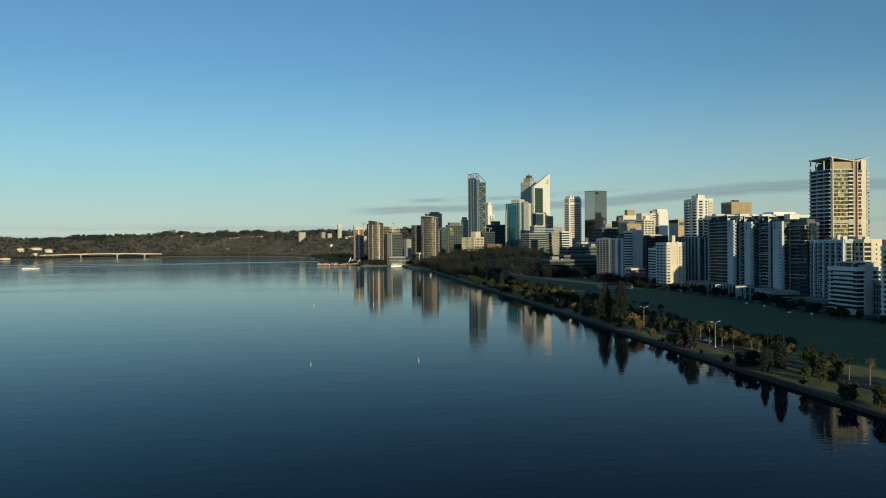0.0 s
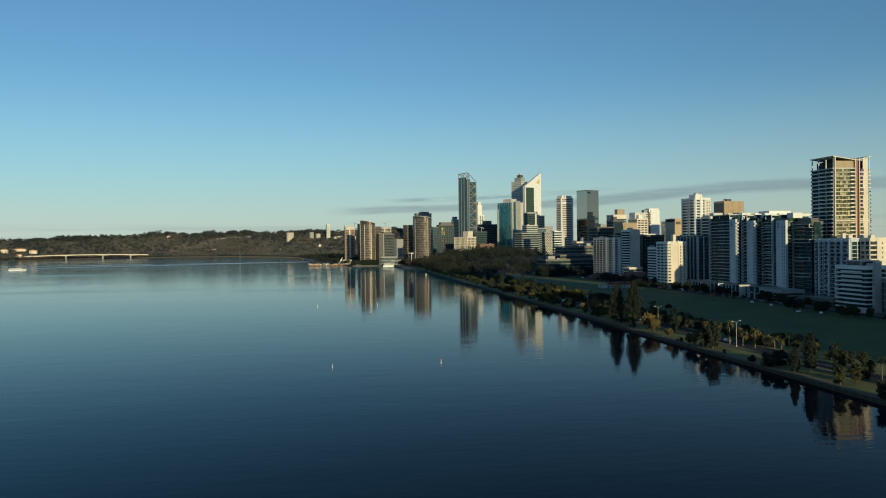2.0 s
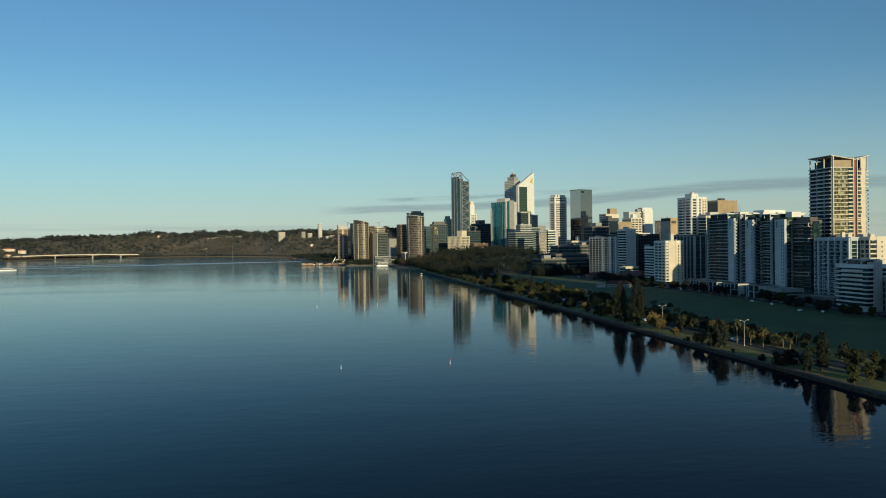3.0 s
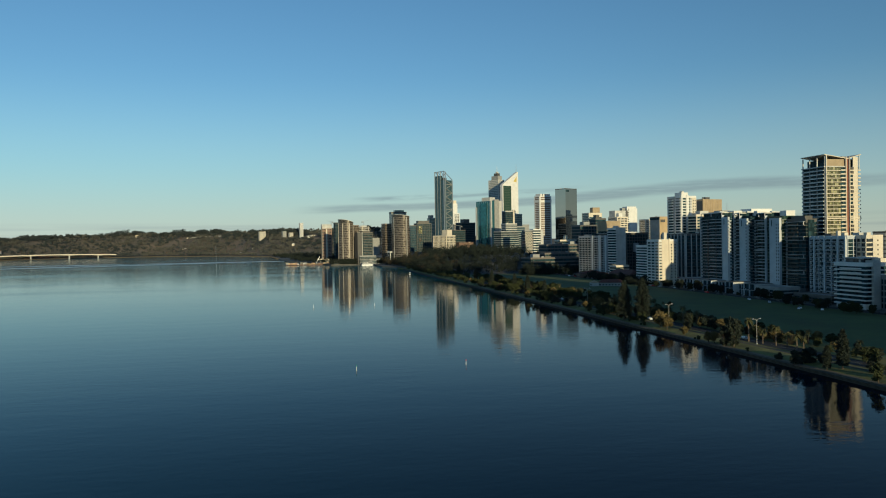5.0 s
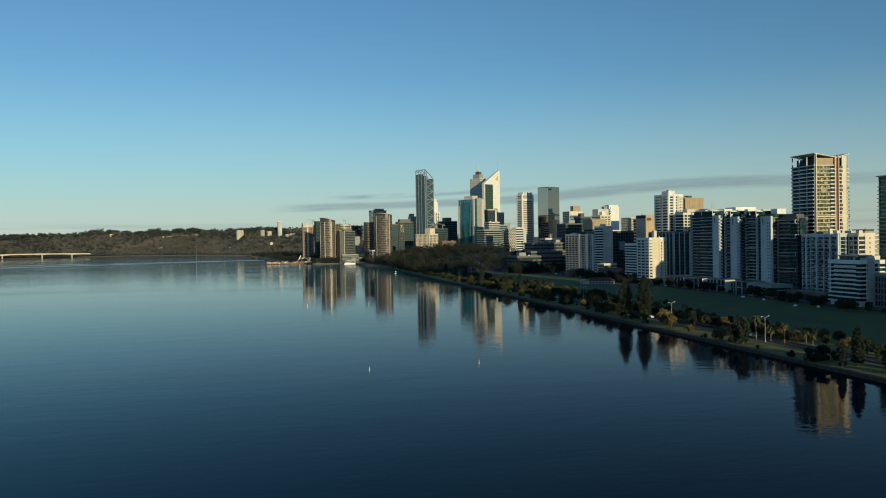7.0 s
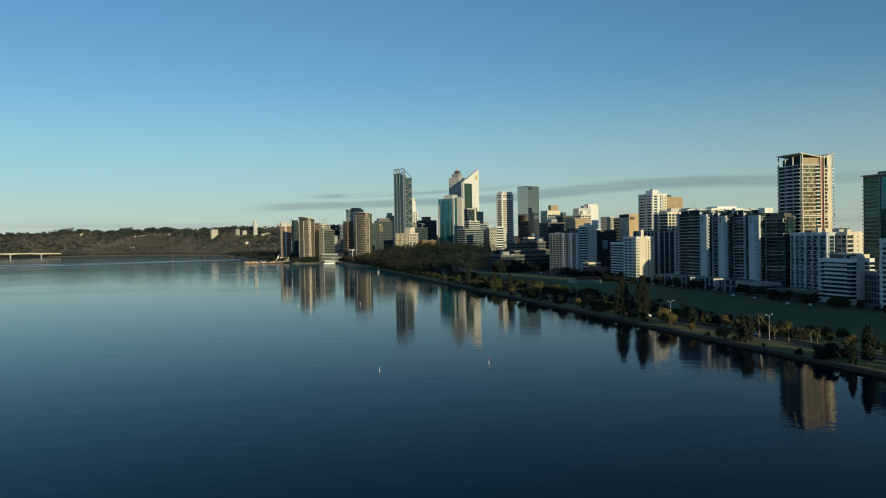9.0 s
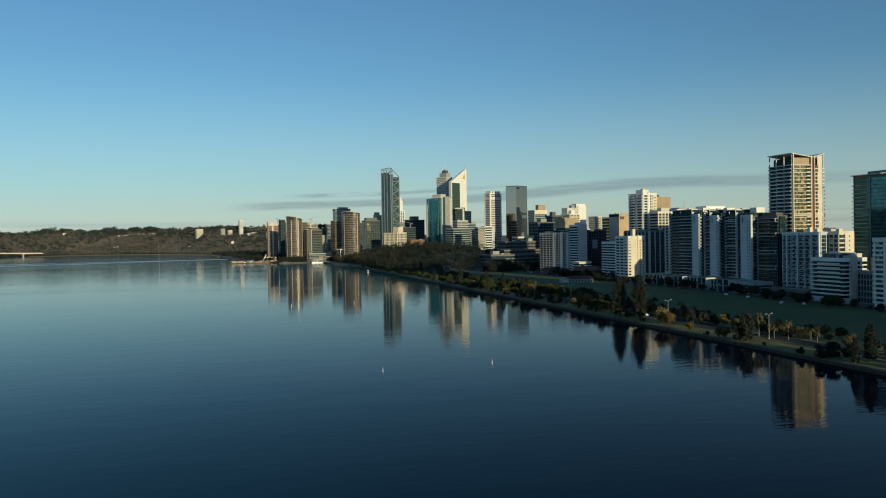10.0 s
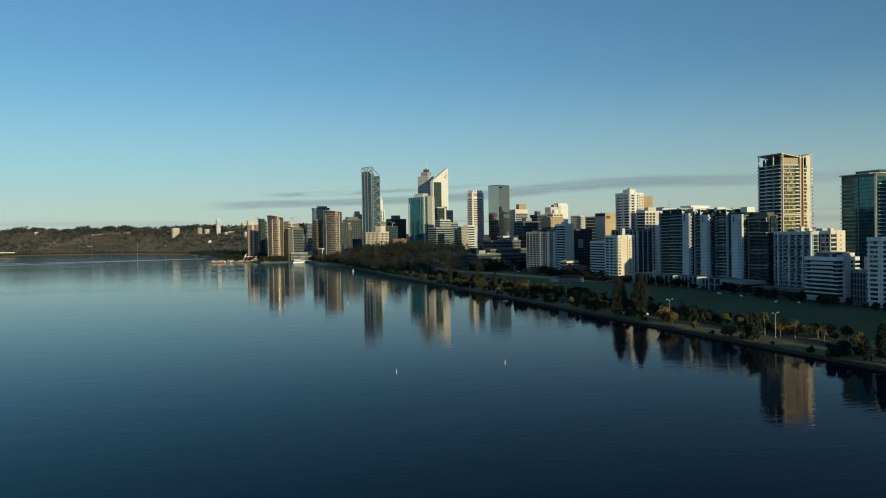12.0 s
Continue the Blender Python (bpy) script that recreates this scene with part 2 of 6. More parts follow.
WATER = water_mat()
TAUPE = mat("taupe_panel", (0.135, 0.122, 0.108), 0.7, 0.12, 0.2)
GRASS = mat("park_grass", (0.060, 0.086, 0.015), 0.9, 0.2, 0.04, dirt=(0.042, 0.058, 0.012))
VERGE = mat("verge_grass", (0.165, 0.155, 0.04), 0.95, 0.3, 0.12, dirt=(0.056, 0.058, 0.02))
SOIL = mat("city_ground", (0.10, 0.095, 0.085), 0.95, 0.3, 0.02)
# fig green held near black: the garden's shade is put into the colour
FIGL = foliage("shaded_fig_leaves", (0.011, 0.016, 0.013), (0.022, 0.029, 0.023), 0.9)
HILL = mat("hill_scrub", (0.12, 0.098, 0.078), 0.95, 0.35, 0.015, dirt=(0.058, 0.062, 0.056))
ASPHALT = mat("asphalt", (0.045, 0.045, 0.045), 0.95, 0.15, 0.3, spec=0.2)
PATHM = mat("path_concrete", (0.085, 0.07, 0.046), 0.95, 0.12, 0.4)
STONE = mat("limestone_wall", (0.06, 0.05, 0.036), 0.95, 0.3, 0.8, bump=0.4)
LINE = mat("road_paint", (0.3, 0.3, 0.29), 0.6, 0.06, 1.0)
WHITE = mat("white_render", (0.70, 0.69, 0.66), 0.65, 0.07, 0.12)
OFFW = mat("cream_render", (0.64, 0.57, 0.46), 0.7, 0.08, 0.12)
LGREY = mat("pale_concrete", (0.50, 0.49, 0.46), 0.75, 0.12, 0.15)
MGREY = mat("grey_concrete", (0.30, 0.30, 0.29), 0.75, 0.12, 0.15)
DGREY = mat("charcoal_cladding", (0.085, 0.080, 0.075), 0.5, 0.12, 0.2)
BLUEW = mat("blue_white_paint", (0.50, 0.53, 0.555), 0.6, 0.07, 0.15)
TAN = mat("tan_stone", (0.46, 0.34, 0.20), 0.75, 0.1, 0.1)
BROWN = mat("brown_concrete", (0.36, 0.28, 0.18), 0.8, 0.12, 0.1)
DULLB = mat("dull_brown_brick", (0.17, 0.11, 0.08), 0.85, 0.15, 0.3)
BRICK = mat("red_brick", (0.33, 0.21, 0.155), 0.85, 0.15, 0.3)
RUST = mat("rust_red_panel", (0.24, 0.085, 0.045), 0.6, 0.12, 0.2)
ROOFR = mat("red_roof_tiles", (0.12, 0.046, 0.034), 0.85, 0.2, 0.5)
TERRA = mat("orange_roof_tiles", (0.46, 0.17, 0.07), 0.85, 0.2, 0.5)
STEEL = mat("galvanised_steel", (0.52, 0.53, 0.54), 0.4, 0.08, 0.6, metal=0.8)
WPAINT = mat("white_gloss_paint", (0.8, 0.8, 0.8), 0.35, 0.04, 1.0)
REDP = mat("red_paint", (0.55, 0.03, 0.025), 0.4, 0.08, 1.0)
GREENP = mat("green_panel", (0.10, 0.14, 0.07), 0.2, 0.1, 0.2)
GLASS = glazing("tinted_window_glass", (0.045, 0.055, 0.065))
GDARK = glazing("black_window_glass", (0.020, 0.044, 0.054), rough=0.42, blinds=0.02, blind_col=(0.10, 0.10, 0.10), spec=0.07)
GTEAL = glazing("teal_curtain_wall", (0.04, 0.14, 0.17), pane=(3.2, 3.2, 4.0), blinds=0.02, metal=0.55, blind_col=(0.12, 0.24, 0.27), spread=0.45)
GBLUE = glazing("blue_curtain_wall", (0.05, 0.095, 0.12), blinds=0.03, metal=0.3, blind_col=(0.16, 0.2, 0.22), spread=0.6)
GBRON = mat("bronze_mirror_glass", (0.40, 0.375, 0.34), 0.04, 0.03, 0.05, metal=1.0)
# darker copy of the bronze mirror, for a painted reflection
GBREFL = mat("bronze_reflection_glass", (0.27, 0.25, 0.225), 0.22, 0.05, 0.05, metal=1.0)
GGOLD = glazing("warm_window_glass", (0.15, 0.15, 0.085), pane=(1.65, 1.6, 1.55), rough=0.2, blinds=0.3, metal=0.3, blind_col=(0.38, 0.36, 0.21))
GBRZ = glazing("bronze_window_glass", (0.085, 0.074, 0.062), rough=0.22, blinds=0.05, metal=0.3, blind_col=(0.15, 0.13, 0.10))
UMBER = mat("umber_spandrel", (0.20, 0.165, 0.135), 0.6, 0.12, 0.2)
GSTRIP = mat("green_glass_panel", (0.030, 0.062, 0.042), 0.12, 0.06, 0.1, spec=0.4)
BLUEG = mat("blue_grey_paint", (0.34, 0.36, 0.38), 0.65, 0.08, 0.15)
GGREEN = glazing("green_window_glass", (0.022, 0.042, 0.034), rough=0.15, blinds=0.06, blind_col=(0.16, 0.16, 0.12), spec=0.18)
GILT = mat("pale_gilt_panel", (0.55, 0.42, 0.12), 0.5, 0.08, 0.3)
TRACK = mat("gravel_track", (0.15, 0.115, 0.07), 0.95, 0.2, 0.6)
BARK = mat("bark", (0.09, 0.065, 0.045), 0.95, 0.25, 2.0, bump=0.5)
PALMT = mat("palm_trunk", (0.16, 0.12, 0.085), 0.95, 0.25, 2.0, bump=0.5)
LEAF = foliage("gum_leaves", (0.022, 0.030, 0.013), (0.056, 0.064, 0.025))
LEAFY = foliage("autumn_leaves", (0.07, 0.058, 0.022), (0.18, 0.135, 0.055))
LEAFD = foliage("pine_needles", (0.013, 0.019, 0.015), (0.029, 0.037, 0.027))
LEAFP = foliage("palm_fronds", (0.03, 0.038, 0.016), (0.105, 0.098, 0.04))
# the blue-grey lift in both hill leaf colours paints distance haze
LEAFG = foliage("hazy_dark_hill_leaves", (0.022, 0.031, 0.036), (0.062, 0.072, 0.068))
LEAFH = foliage("hazy_hill_wood_leaves", (0.058, 0.062, 0.058), (0.14, 0.134, 0.112))
TWIG = foliage("bare_twiggy_leaves", (0.030, 0.027, 0.019), (0.066, 0.055, 0.036), 0.9)
SCRUB = foliage("russet_scrub", (0.09, 0.05, 0.04), (0.17, 0.10, 0.075))


# ---- mesh helpers ----
class Mesh:
    def __init__(self):
        self.v, self.f = [], []

    def box(self, x0, y0, z0, x1, y1, z1):
        b = len(self.v)
        self.v += [(x0, y0, z0), (x1, y0, z0), (x1, y1, z0), (x0, y1, z0), (x0, y0, z1), (x1, y0, z1), (x1, y1, z1), (x0, y1, z1)]
        self.f += [tuple(b + i for i in q) for q in ((3, 2, 1, 0), (4, 5, 6, 7), (0, 1, 5, 4), (1, 2, 6, 5), (2, 3, 7, 6), (3, 0, 4, 7))]
        return self

    def prism(self, pts, z0, z1):
        b, n = len(self.v), len(pts)
        self.v += [(x, y, z0) for x, y in pts] + [(x, y, z1) for x, y in pts]
        self.f += [tuple(b + i for i in range(n - 1, -1, -1)), tuple(b + n + i for i in range(n))]
        self.f += [(b + i, b + (i + 1) % n, b + n + (i + 1) % n, b + n + i) for i in range(n)]
        return self

    def ring(self, pts_in, pts_out, z0, z1):
        b, n = len(self.v), len(pts_in)
        self.v += [(*p, z0) for p in pts_in] + [(*p, z0) for p in pts_out] + [(*p, z1) for p in pts_in] + [(*p, z1) for p in pts_out]
        for i in range(n):
            j = (i + 1) % n
            self.f += [(b + n + i, b + n + j, b + 3 * n + j, b + 3 * n + i), (b + j, b + i, b + 2 * n + i, b + 2 * n + j),
                       (b + 2 * n + i, b + 3 * n + i, b + 3 * n + j, b + 2 * n + j), (b + i, b + j, b + n + j, b + n + i)]
        return self

    def tube(self, a, c, r0, r1, sides=7):
        a, c = Vector(a), Vector(c)
        d = (c - a).normalized()
        u = d.orthogonal().normalized()
        w = d.cross(u)
        b = len(self.v)
        for p, r in ((a, r0), (c, r1)):
            for k in range(sides):
                q = 2 * math.pi * k / sides
                self.v.append(tuple(p + (u * math.cos(q) + w * math.sin(q)) * r))
        self.f += [(b + k, b + (k + 1) % sides, b + sides + (k + 1) % sides, b + sides + k) for k in range(sides)]
        self.f += [tuple(b + k for k in range(sides - 1, -1, -1)), tuple(b + sides + k for k in range(sides))]
        return self

    def leaves(self, rng, centre, rad, count, size, flat=0.0):
        """Small leaf sprays, bent along their middle, scattered through a blob."""
        for _ in range(count):
            while True:
                p = Vector((rng.uniform(-1, 1), rng.uniform(-1, 1), rng.uniform(-1, 1)))
                if 0.25 < p.length < 1:
                    break
            p = Vector((centre[0] + p.x * rad[0], centre[1] + p.y * rad[1], centre[2] + p.z * rad[2]))
            u = Vector((rng.gauss(0, 1), rng.gauss(0, 1), rng.gauss(0, 1) * (1 - flat))).normalized()
            w = u.orthogonal().normalized()
            w = (w * math.cos(rng.random() * 6.3) + u.cross(w) * math.sin(rng.random() * 6.3)).normalized()
            s = size * rng.uniform(0.6, 1.3)
            n = u.cross(w) * s * 0.3
            b = len(self.v)
            self.v += [tuple(p - u * s), tuple(p - w * s * 0.6 + n), tuple(p + u * s), tuple(p + w * s * 0.6 + n)]
            self.f += [(b, b + 1, b + 2), (b, b + 2, b + 3)]
        return self

    def data(self, name, material):
        me = bpy.data.meshes.new(name)
        me.from_pydata(self.v, [], self.f)
        me.materials.append(material)
        me.update()
        return me


def part(name, me, parent, label="", at=(0, 0, 0), turn=0.0):
    ob = new(name, me)
    ob.parent = parent
    ob.location = at
    if turn:
        ob.rotation_euler = (0, 0, turn)
    if label:
        ob["label"] = label
    return ob


def thing(name, label, category, x, y, z, yaw=0.0, group=""):
    e = new(name)
    e.matrix_basis = pose(x, y, z, 0, 0, yaw)
    e.empty_display_size = 1
    return tagged(e, label, category, group)


def solid(name, me, label, category="", kind="structure"):
    return tagged(new(name, me), label, category, "", kind)


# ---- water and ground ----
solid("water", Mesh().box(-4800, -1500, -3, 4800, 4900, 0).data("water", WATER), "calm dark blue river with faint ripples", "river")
G, QUAY = 2.2, 1.1   # level of the reclaimed foreshore
LAND = [(10.5, -1200), (10.5, 1300), (0, 1380), (-4, 1400), (-20, 1450), (-26, 1500), (-24, 1590), (-60, 1606), (-112, 1608), (-150, 1800), (-205, 1960),
        (-240, 2350), (-275, 2740), (-420, 3060), (-560, 3190), (-780, 3330), (-905, 3290), (-1060, 3330), (-1180, 3160), (-1262, 3010), (-1400, 2840), (-1700, 2760),
        (-2400, 2700), (-4700, 2900), (-4700, 4850), (4700, 4850), (4700, -1200)]
solid("ground", Mesh().prism(LAND, -2.0, G).data("ground", SOIL), "flat riverside land under the city", "ground")


def strip(name, x0, x1, y0, y1, z, material, label, cat, step=None):
    return solid(name, Mesh().box(x0, y0, z - 0.3, x1, y1, z).data(name, material), label, cat)


strip("lawn", 46, 152, -700, 1010, G + 0.06, GRASS, "wide level park lawn in shade", "lawn")
bank = Mesh()
for k in range(8):
    x = 0.6 + k * 1.4
    z = QUAY + (G + 0.05 - QUAY) * (0.5 - 0.5 * math.cos(math.pi * min(1, max(0, (x - 1.3) / 9))))
    bank.v += [(x, -700, z), (x, 1400, z)]
    if k:
        bank.f.append((2 * k - 2, 2 * k, 2 * k + 1, 2 * k - 1))
b0 = len(bank.v)
bank.v += [(0.6, -700, -1.5), (0.6, 1400, -1.5), (10.4, -700, -1.5), (10.4, 1400, -1.5)]
bank.f += [(b0, 0, 1, b0 + 1), (b0 + 1, b0 + 3, b0 + 2, b0)]
solid("verge_bank", bank.data("verge_bank", VERGE), "grass bank sloping down to the river wall", "grass")
strip("verge", 10.3, 15.7, -700, 1380, G + 0.05, VERGE, "grass verge along the drive", "grass")


def bank_z(x):
    """Height of the foreshore's grass."""
    return QUAY + (G - QUAY) * (0.5 - 0.5 * math.cos(math.pi * min(1, max(0, (x - 1.3) / 9)))) if x < 10.4 else G


strip("verge_inner", 25.0, 45.9, -700, 1300, G + 0.04, VERGE, "grass under the park trees", "grass")
strip("river_path", 1.32, 3.7, -700, 760, QUAY + 0.30, TRACK, "pale gravel path beside the river wall", "path")
strip("footpath", 11.6, 13.6, -700, 1400, G + 0.09, PATHM, "pale concrete riverside footpath", "path")
strip("road", 16.0, 24.6, -700, 1420, G + 0.02, ASPHALT, "dark asphalt riverside drive", "road")
strip("terrace_road", 153, 160, -700, 1000, G + 0.02, ASPHALT, "asphalt street beside the park", "road")
for i, x in enumerate((15.7, 24.6)):
    strip("kerb", x, x + 0.3, -700, 1420, G + 0.14, PATHM, "concrete road kerb", "kerb")
me = Mesh()
for k in range(200):
    me.box(20.2, -100 + k * 7, G + 0.005, 20.35, -97 + k * 7, G + 0.026)
solid("road_line", me.data("road_line", LINE), "dashed white centre line", "road marking")
wall = thing("river_wall", "weathered limestone river wall with a pale cap", "wall", 0, 0, 0)
wall["kind"] = "structure"
wcap = [Mesh().box(-0.25, 0, QUAY - 0.15, 1.3, 3.9, QUAY + 0.2).data("cap_stone", STONE)]
wblk = Mesh().box(0, 0, -1, 1.0, 3.94, QUAY - 0.15).data("wall_block", STONE)
for k in range(140):
    part("wall_block", wblk, wall, at=(0, 120 + k * 4 + 0.03, 0))
    part("cap_stone", wcap[0], wall, at=(0, 120 + k * 4 + 0.05, 0))
rest = Mesh()
rest.box(0, 680, -1, 1.0, 1300, QUAY - 0.15).box(-0.25, 680, QUAY - 0.15, 1.3, 1300, QUAY + 0.2)
rest.box(0, -700, -1, 1.0, 120, QUAY - 0.15).box(-0.25, -700, QUAY - 0.15, 1.3, 120, QUAY + 0.2)
part("wall_run", rest.data("wall_run", STONE), wall)

# ---- hill behind the far shore ----
SHORE = [(-2600, 2790), (-1800, 2790), (-1400, 2860), (-1262, 3030), (-1180, 3180), (-1060, 3350), (-905, 3310), (-780, 3350), (-560, 3210), (-420, 3090), (-275, 2790), (-60, 2560), (300, 2420), (1000, 2300), (3500, 2300)]


def shore_y(x):
    for (xa, ya), (xb, yb) in zip(SHORE, SHORE[1:]):
        if xa <= x <= xb:
            return ya + (yb - ya) * (x - xa) / (xb - xa)
    return SHORE[0][1] if x < SHORE[0][0] else SHORE[-1][1]


def hill_z(x, y):
    d = y - shore_y(x)
    k = min(1, max(0, (d - 40) / (330 if x < -700 else 420)))
    top = 88 + 9 * noise.noise((x * 0.0035, y * 0.0035, 3)) + 5 * noise.noise((x * 0.011, y * 0.011, 5))
    top += 7 * math.exp(-((x + 600) / 170) ** 2)
    if x < -900:
        top -= 20 * min(1, (-900 - x) / 450)
    if x > 100:
        top -= 45 * min(1, (x - 100) / 600)
    return G + 0.3 + top * k * k * (3 - 2 * k) + (3 * noise.noise((x * 0.02, y * 0.02, 1)) if d > 60 else 0)


hm = Mesh()
NX, NY = 130, 34
for j in range(NY):
    for i in range(NX):
        x = -2500 + i * 4600 / (NX - 1)
        y = shore_y(x) + 8 + (j / (NY - 1)) ** 1.3 * 1150
        hm.v.append((x, y, hill_z(x, y)))
hm.f = [(j * NX + i, j * NX + i + 1, (j + 1) * NX + i + 1, (j + 1) * NX + i) for j in range(NY - 1) for i in range(NX - 1)]
solid("hill", hm.data("hill", HILL), "scrubby wooded escarpment across the water", "hill")


def slope_z(x, y):
    """The rise from the gardens to the city's terrace."""
    a = min(1, max(0, (x - 4) / 120))
    b = min(1, max(0, (y - 1010) / 160))
    return G + 0.1 + 21 * a * a * (3 - 2 * a) * b * b * (3 - 2 * b)


sm = Mesh()
for j in range(40):
    for i in range(26):
        x, y = 24 + i * 30, 1005 + j * 32
        sm.v.append((x, y, slope_z(x, y)))
sm.f = [(j * 26 + i, j * 26 + i + 1, (j + 1) * 26 + i + 1, (j + 1) * 26 + i) for j in range(39) for i in range(25)]
solid("city_slope", sm.data("city_slope", SOIL), "rising ground under gardens and offices", "ground")


# ---- buildings ----
def tower(name, label, c, yaw, R, L, H, n, core, slab, slab_h=1.1, out=0.45, ps=None, pw=None, pier=None, extras=(), cat="building", base=0.0, top=1.6, group=""):
    """A storeyed block. Local x runs along its sunny face, local y along its river face; H is the roof's height over the river."""
    e = thing(name, label, cat, c[0], c[1], G, yaw, group)
    h = H - G
    part("body", Mesh().box(0, 0, 0, R, L, h).data("body", core), e)
    step = (h - base - top) / n
    sl = Mesh().box(-out, -out, 0, R + out, L + out, slab_h).data("floor_band", slab)
    for i in range(n):
        part("floor_band", sl, e, at=(0, 0, base + i * step))
    part("parapet", Mesh().ring([(0.3, 0.3), (R - 0.3, 0.3), (R - 0.3, L - 0.3), (0.3, L - 0.3)],
                                [(-out, -out), (R + out, -out), (R + out, L + out), (-out, L + out)], h - top, h + 0.9).data("parapet", slab), e)
    part("roof", Mesh().box(0.3, 0.3, h, R - 0.3, L - 0.3, h + 0.12).data("roof", MGREY), e)
    rc = random.Random(int(c[0] * 7 + c[1] * 13))
    if R > 19 and L > 15:
        paint = rc.choice((LGREY, OFFW, MGREY))
        for half in (0.0, 0.5):
            w, d, t = rc.uniform(0.8, min(4.0, R * 0.2)), rc.uniform(0.8, min(4.0, L * 0.2)), rc.uniform(0.9, 2.4)
            u, v = R * half + rc.uniform(1, R * 0.5 - 1 - w), rc.uniform(1, L - 1 - d)
            part("roof_unit", Mesh().box(u, v, h + 0.1, u + w, v + d, h + t).data("roof_unit", paint), e)
        part("antenna", Mesh().tube((R * 0.4, L * 0.5, h), (R * 0.4, L * 0.5, h + rc.uniform(2.5, 5.0)), 0.14, 0.08, 5).data("antenna", paint), e)
    if base > 0.5:
        part("base_storey", Mesh().box(-0.2, -0.2, 0, R + 0.2, L + 0.2, base).data("base_storey", pier or slab), e)
    pm = pier or slab
    for spec, side in ((ps, 0), (pw, 1)):
        if not spec:
            continue
        k, w, o = spec
        span = (R, L)[side]
        b = Mesh().box(-w / 2, -o, 0, w / 2, 0, h - base - 0.2) if side == 0 else Mesh().box(-o, -w / 2, 0, 0, w / 2, h - base - 0.2)
        me = b.data("pier", pm)
        bb = Mesh().box(-w / 2, 0, 0, w / 2, o, h - base - 0.2) if side == 0 else Mesh().box(0, -w / 2, 0, o, w / 2, h - base - 0.2)
        mb = bb.data("pier", pm)
        for i in range(k):
            u = w / 2 + (span - w) * i / max(1, k - 1)
            part("pier", me, e, at=((u, 0, base + 0.1) if side == 0 else (0, u, base + 0.1)))
            part("pier", mb, e, at=((u, L, base + 0.1) if side == 0 else (R, u, base + 0.1)))
    for q in extras:
        nm, x0, y0, z0, x1, y1, z1, m = q[:8]
        part(nm, Mesh().box(x0, y0, z0, x1, y1, z1).data(nm, m), e, q[8] if len(q) > 8 else "")
    return e


def windows(e, us, zs, w, h, m, side="x", off=0.06, at=0.0):
    """A grid of framed windows on a plain wall."""
    b = Mesh()
    if side == "x":
        b.box(-w / 2, -off, 0, w / 2, 0.02, h)
    else:
        b.box(-off, -w / 2, 0, 0.02, w / 2, h)
    me = b.data("window", m)
    for u in us:
        for z in zs:
            part("window", me, e, at=((u, at, z) if side == "x" else (at, u, z)))


def steps(a, b, n):
    return [a + (b - a) * i / (n - 1) for i in range(n)]


def ellipse(cx, cy, rx, ry, n=40, a0=0.0):
    return [(cx + rx * math.cos(a0 + 2 * math.pi * i / n), cy + ry * math.sin(a0 + 2 * math.pi * i / n)) for i in range(n)]


def round_tower(name, label, x, y, yaw, rx, ry, H, n, core, slab, slab_h=1.2, out=0.5, fins=0, slant=0.0, pier=None):
    """An oval tower; slant lets its crown fall towards local +x."""
    e = thing(name, label, "building", x, y, G, yaw)
    h = H - G
    part("body", Mesh().prism(ellipse(0, 0, rx, ry), 0, h).data("body", core), e)
    rg = Mesh().ring(ellipse(0, 0, rx - 0.4, ry - 0.4), ellipse(0, 0, rx + out, ry + out), 0, slab_h).data("floor_band", slab)
    for i in range(n + 1):
        part("floor_band", rg, e, at=(0, 0, i * (h - slab_h) / n))
    fm = Mesh().box(-0.35, -0.6, 0, 0.55, 0.6, h + 0.6).data("fin", pier or slab)
    for i in range(fins):
        a = 2 * math.pi * i / fins
        part("fin", fm, e, at=(rx * math.cos(a), ry * math.sin(a), 0), turn=a)
    if slant:
        c = Mesh().prism(ellipse(0, 0, rx + 0.1, ry + 0.1), h - 0.5, h + 1)
        k = len(c.v) // 2
        c.v = c.v[:k] + [(px, py, h + 1.2 + slant * (rx - px) / (2 * rx)) for px, py, _ in c.v[k:]]
        part("crown", c.data("crown", core), e)
        rim = Mesh().ring(ellipse(0, 0, rx - 0.2, ry - 0.2), ellipse(0, 0, rx + 0.7, ry + 0.7), 0, 0.9)
        rim.v = [(px, py, pz + h + 0.8 + slant * (rx - px) / (2 * rx)) for px, py, pz in rim.v]
        part("crown_rim", rim.data("crown_rim", LGREY), e)
    else:
        part("plant_room", Mesh().prism(ellipse(0, 0, rx * 0.6, ry * 0.6, 20), h, h + 3.4).data("plant_room", LGREY), e)
    return e


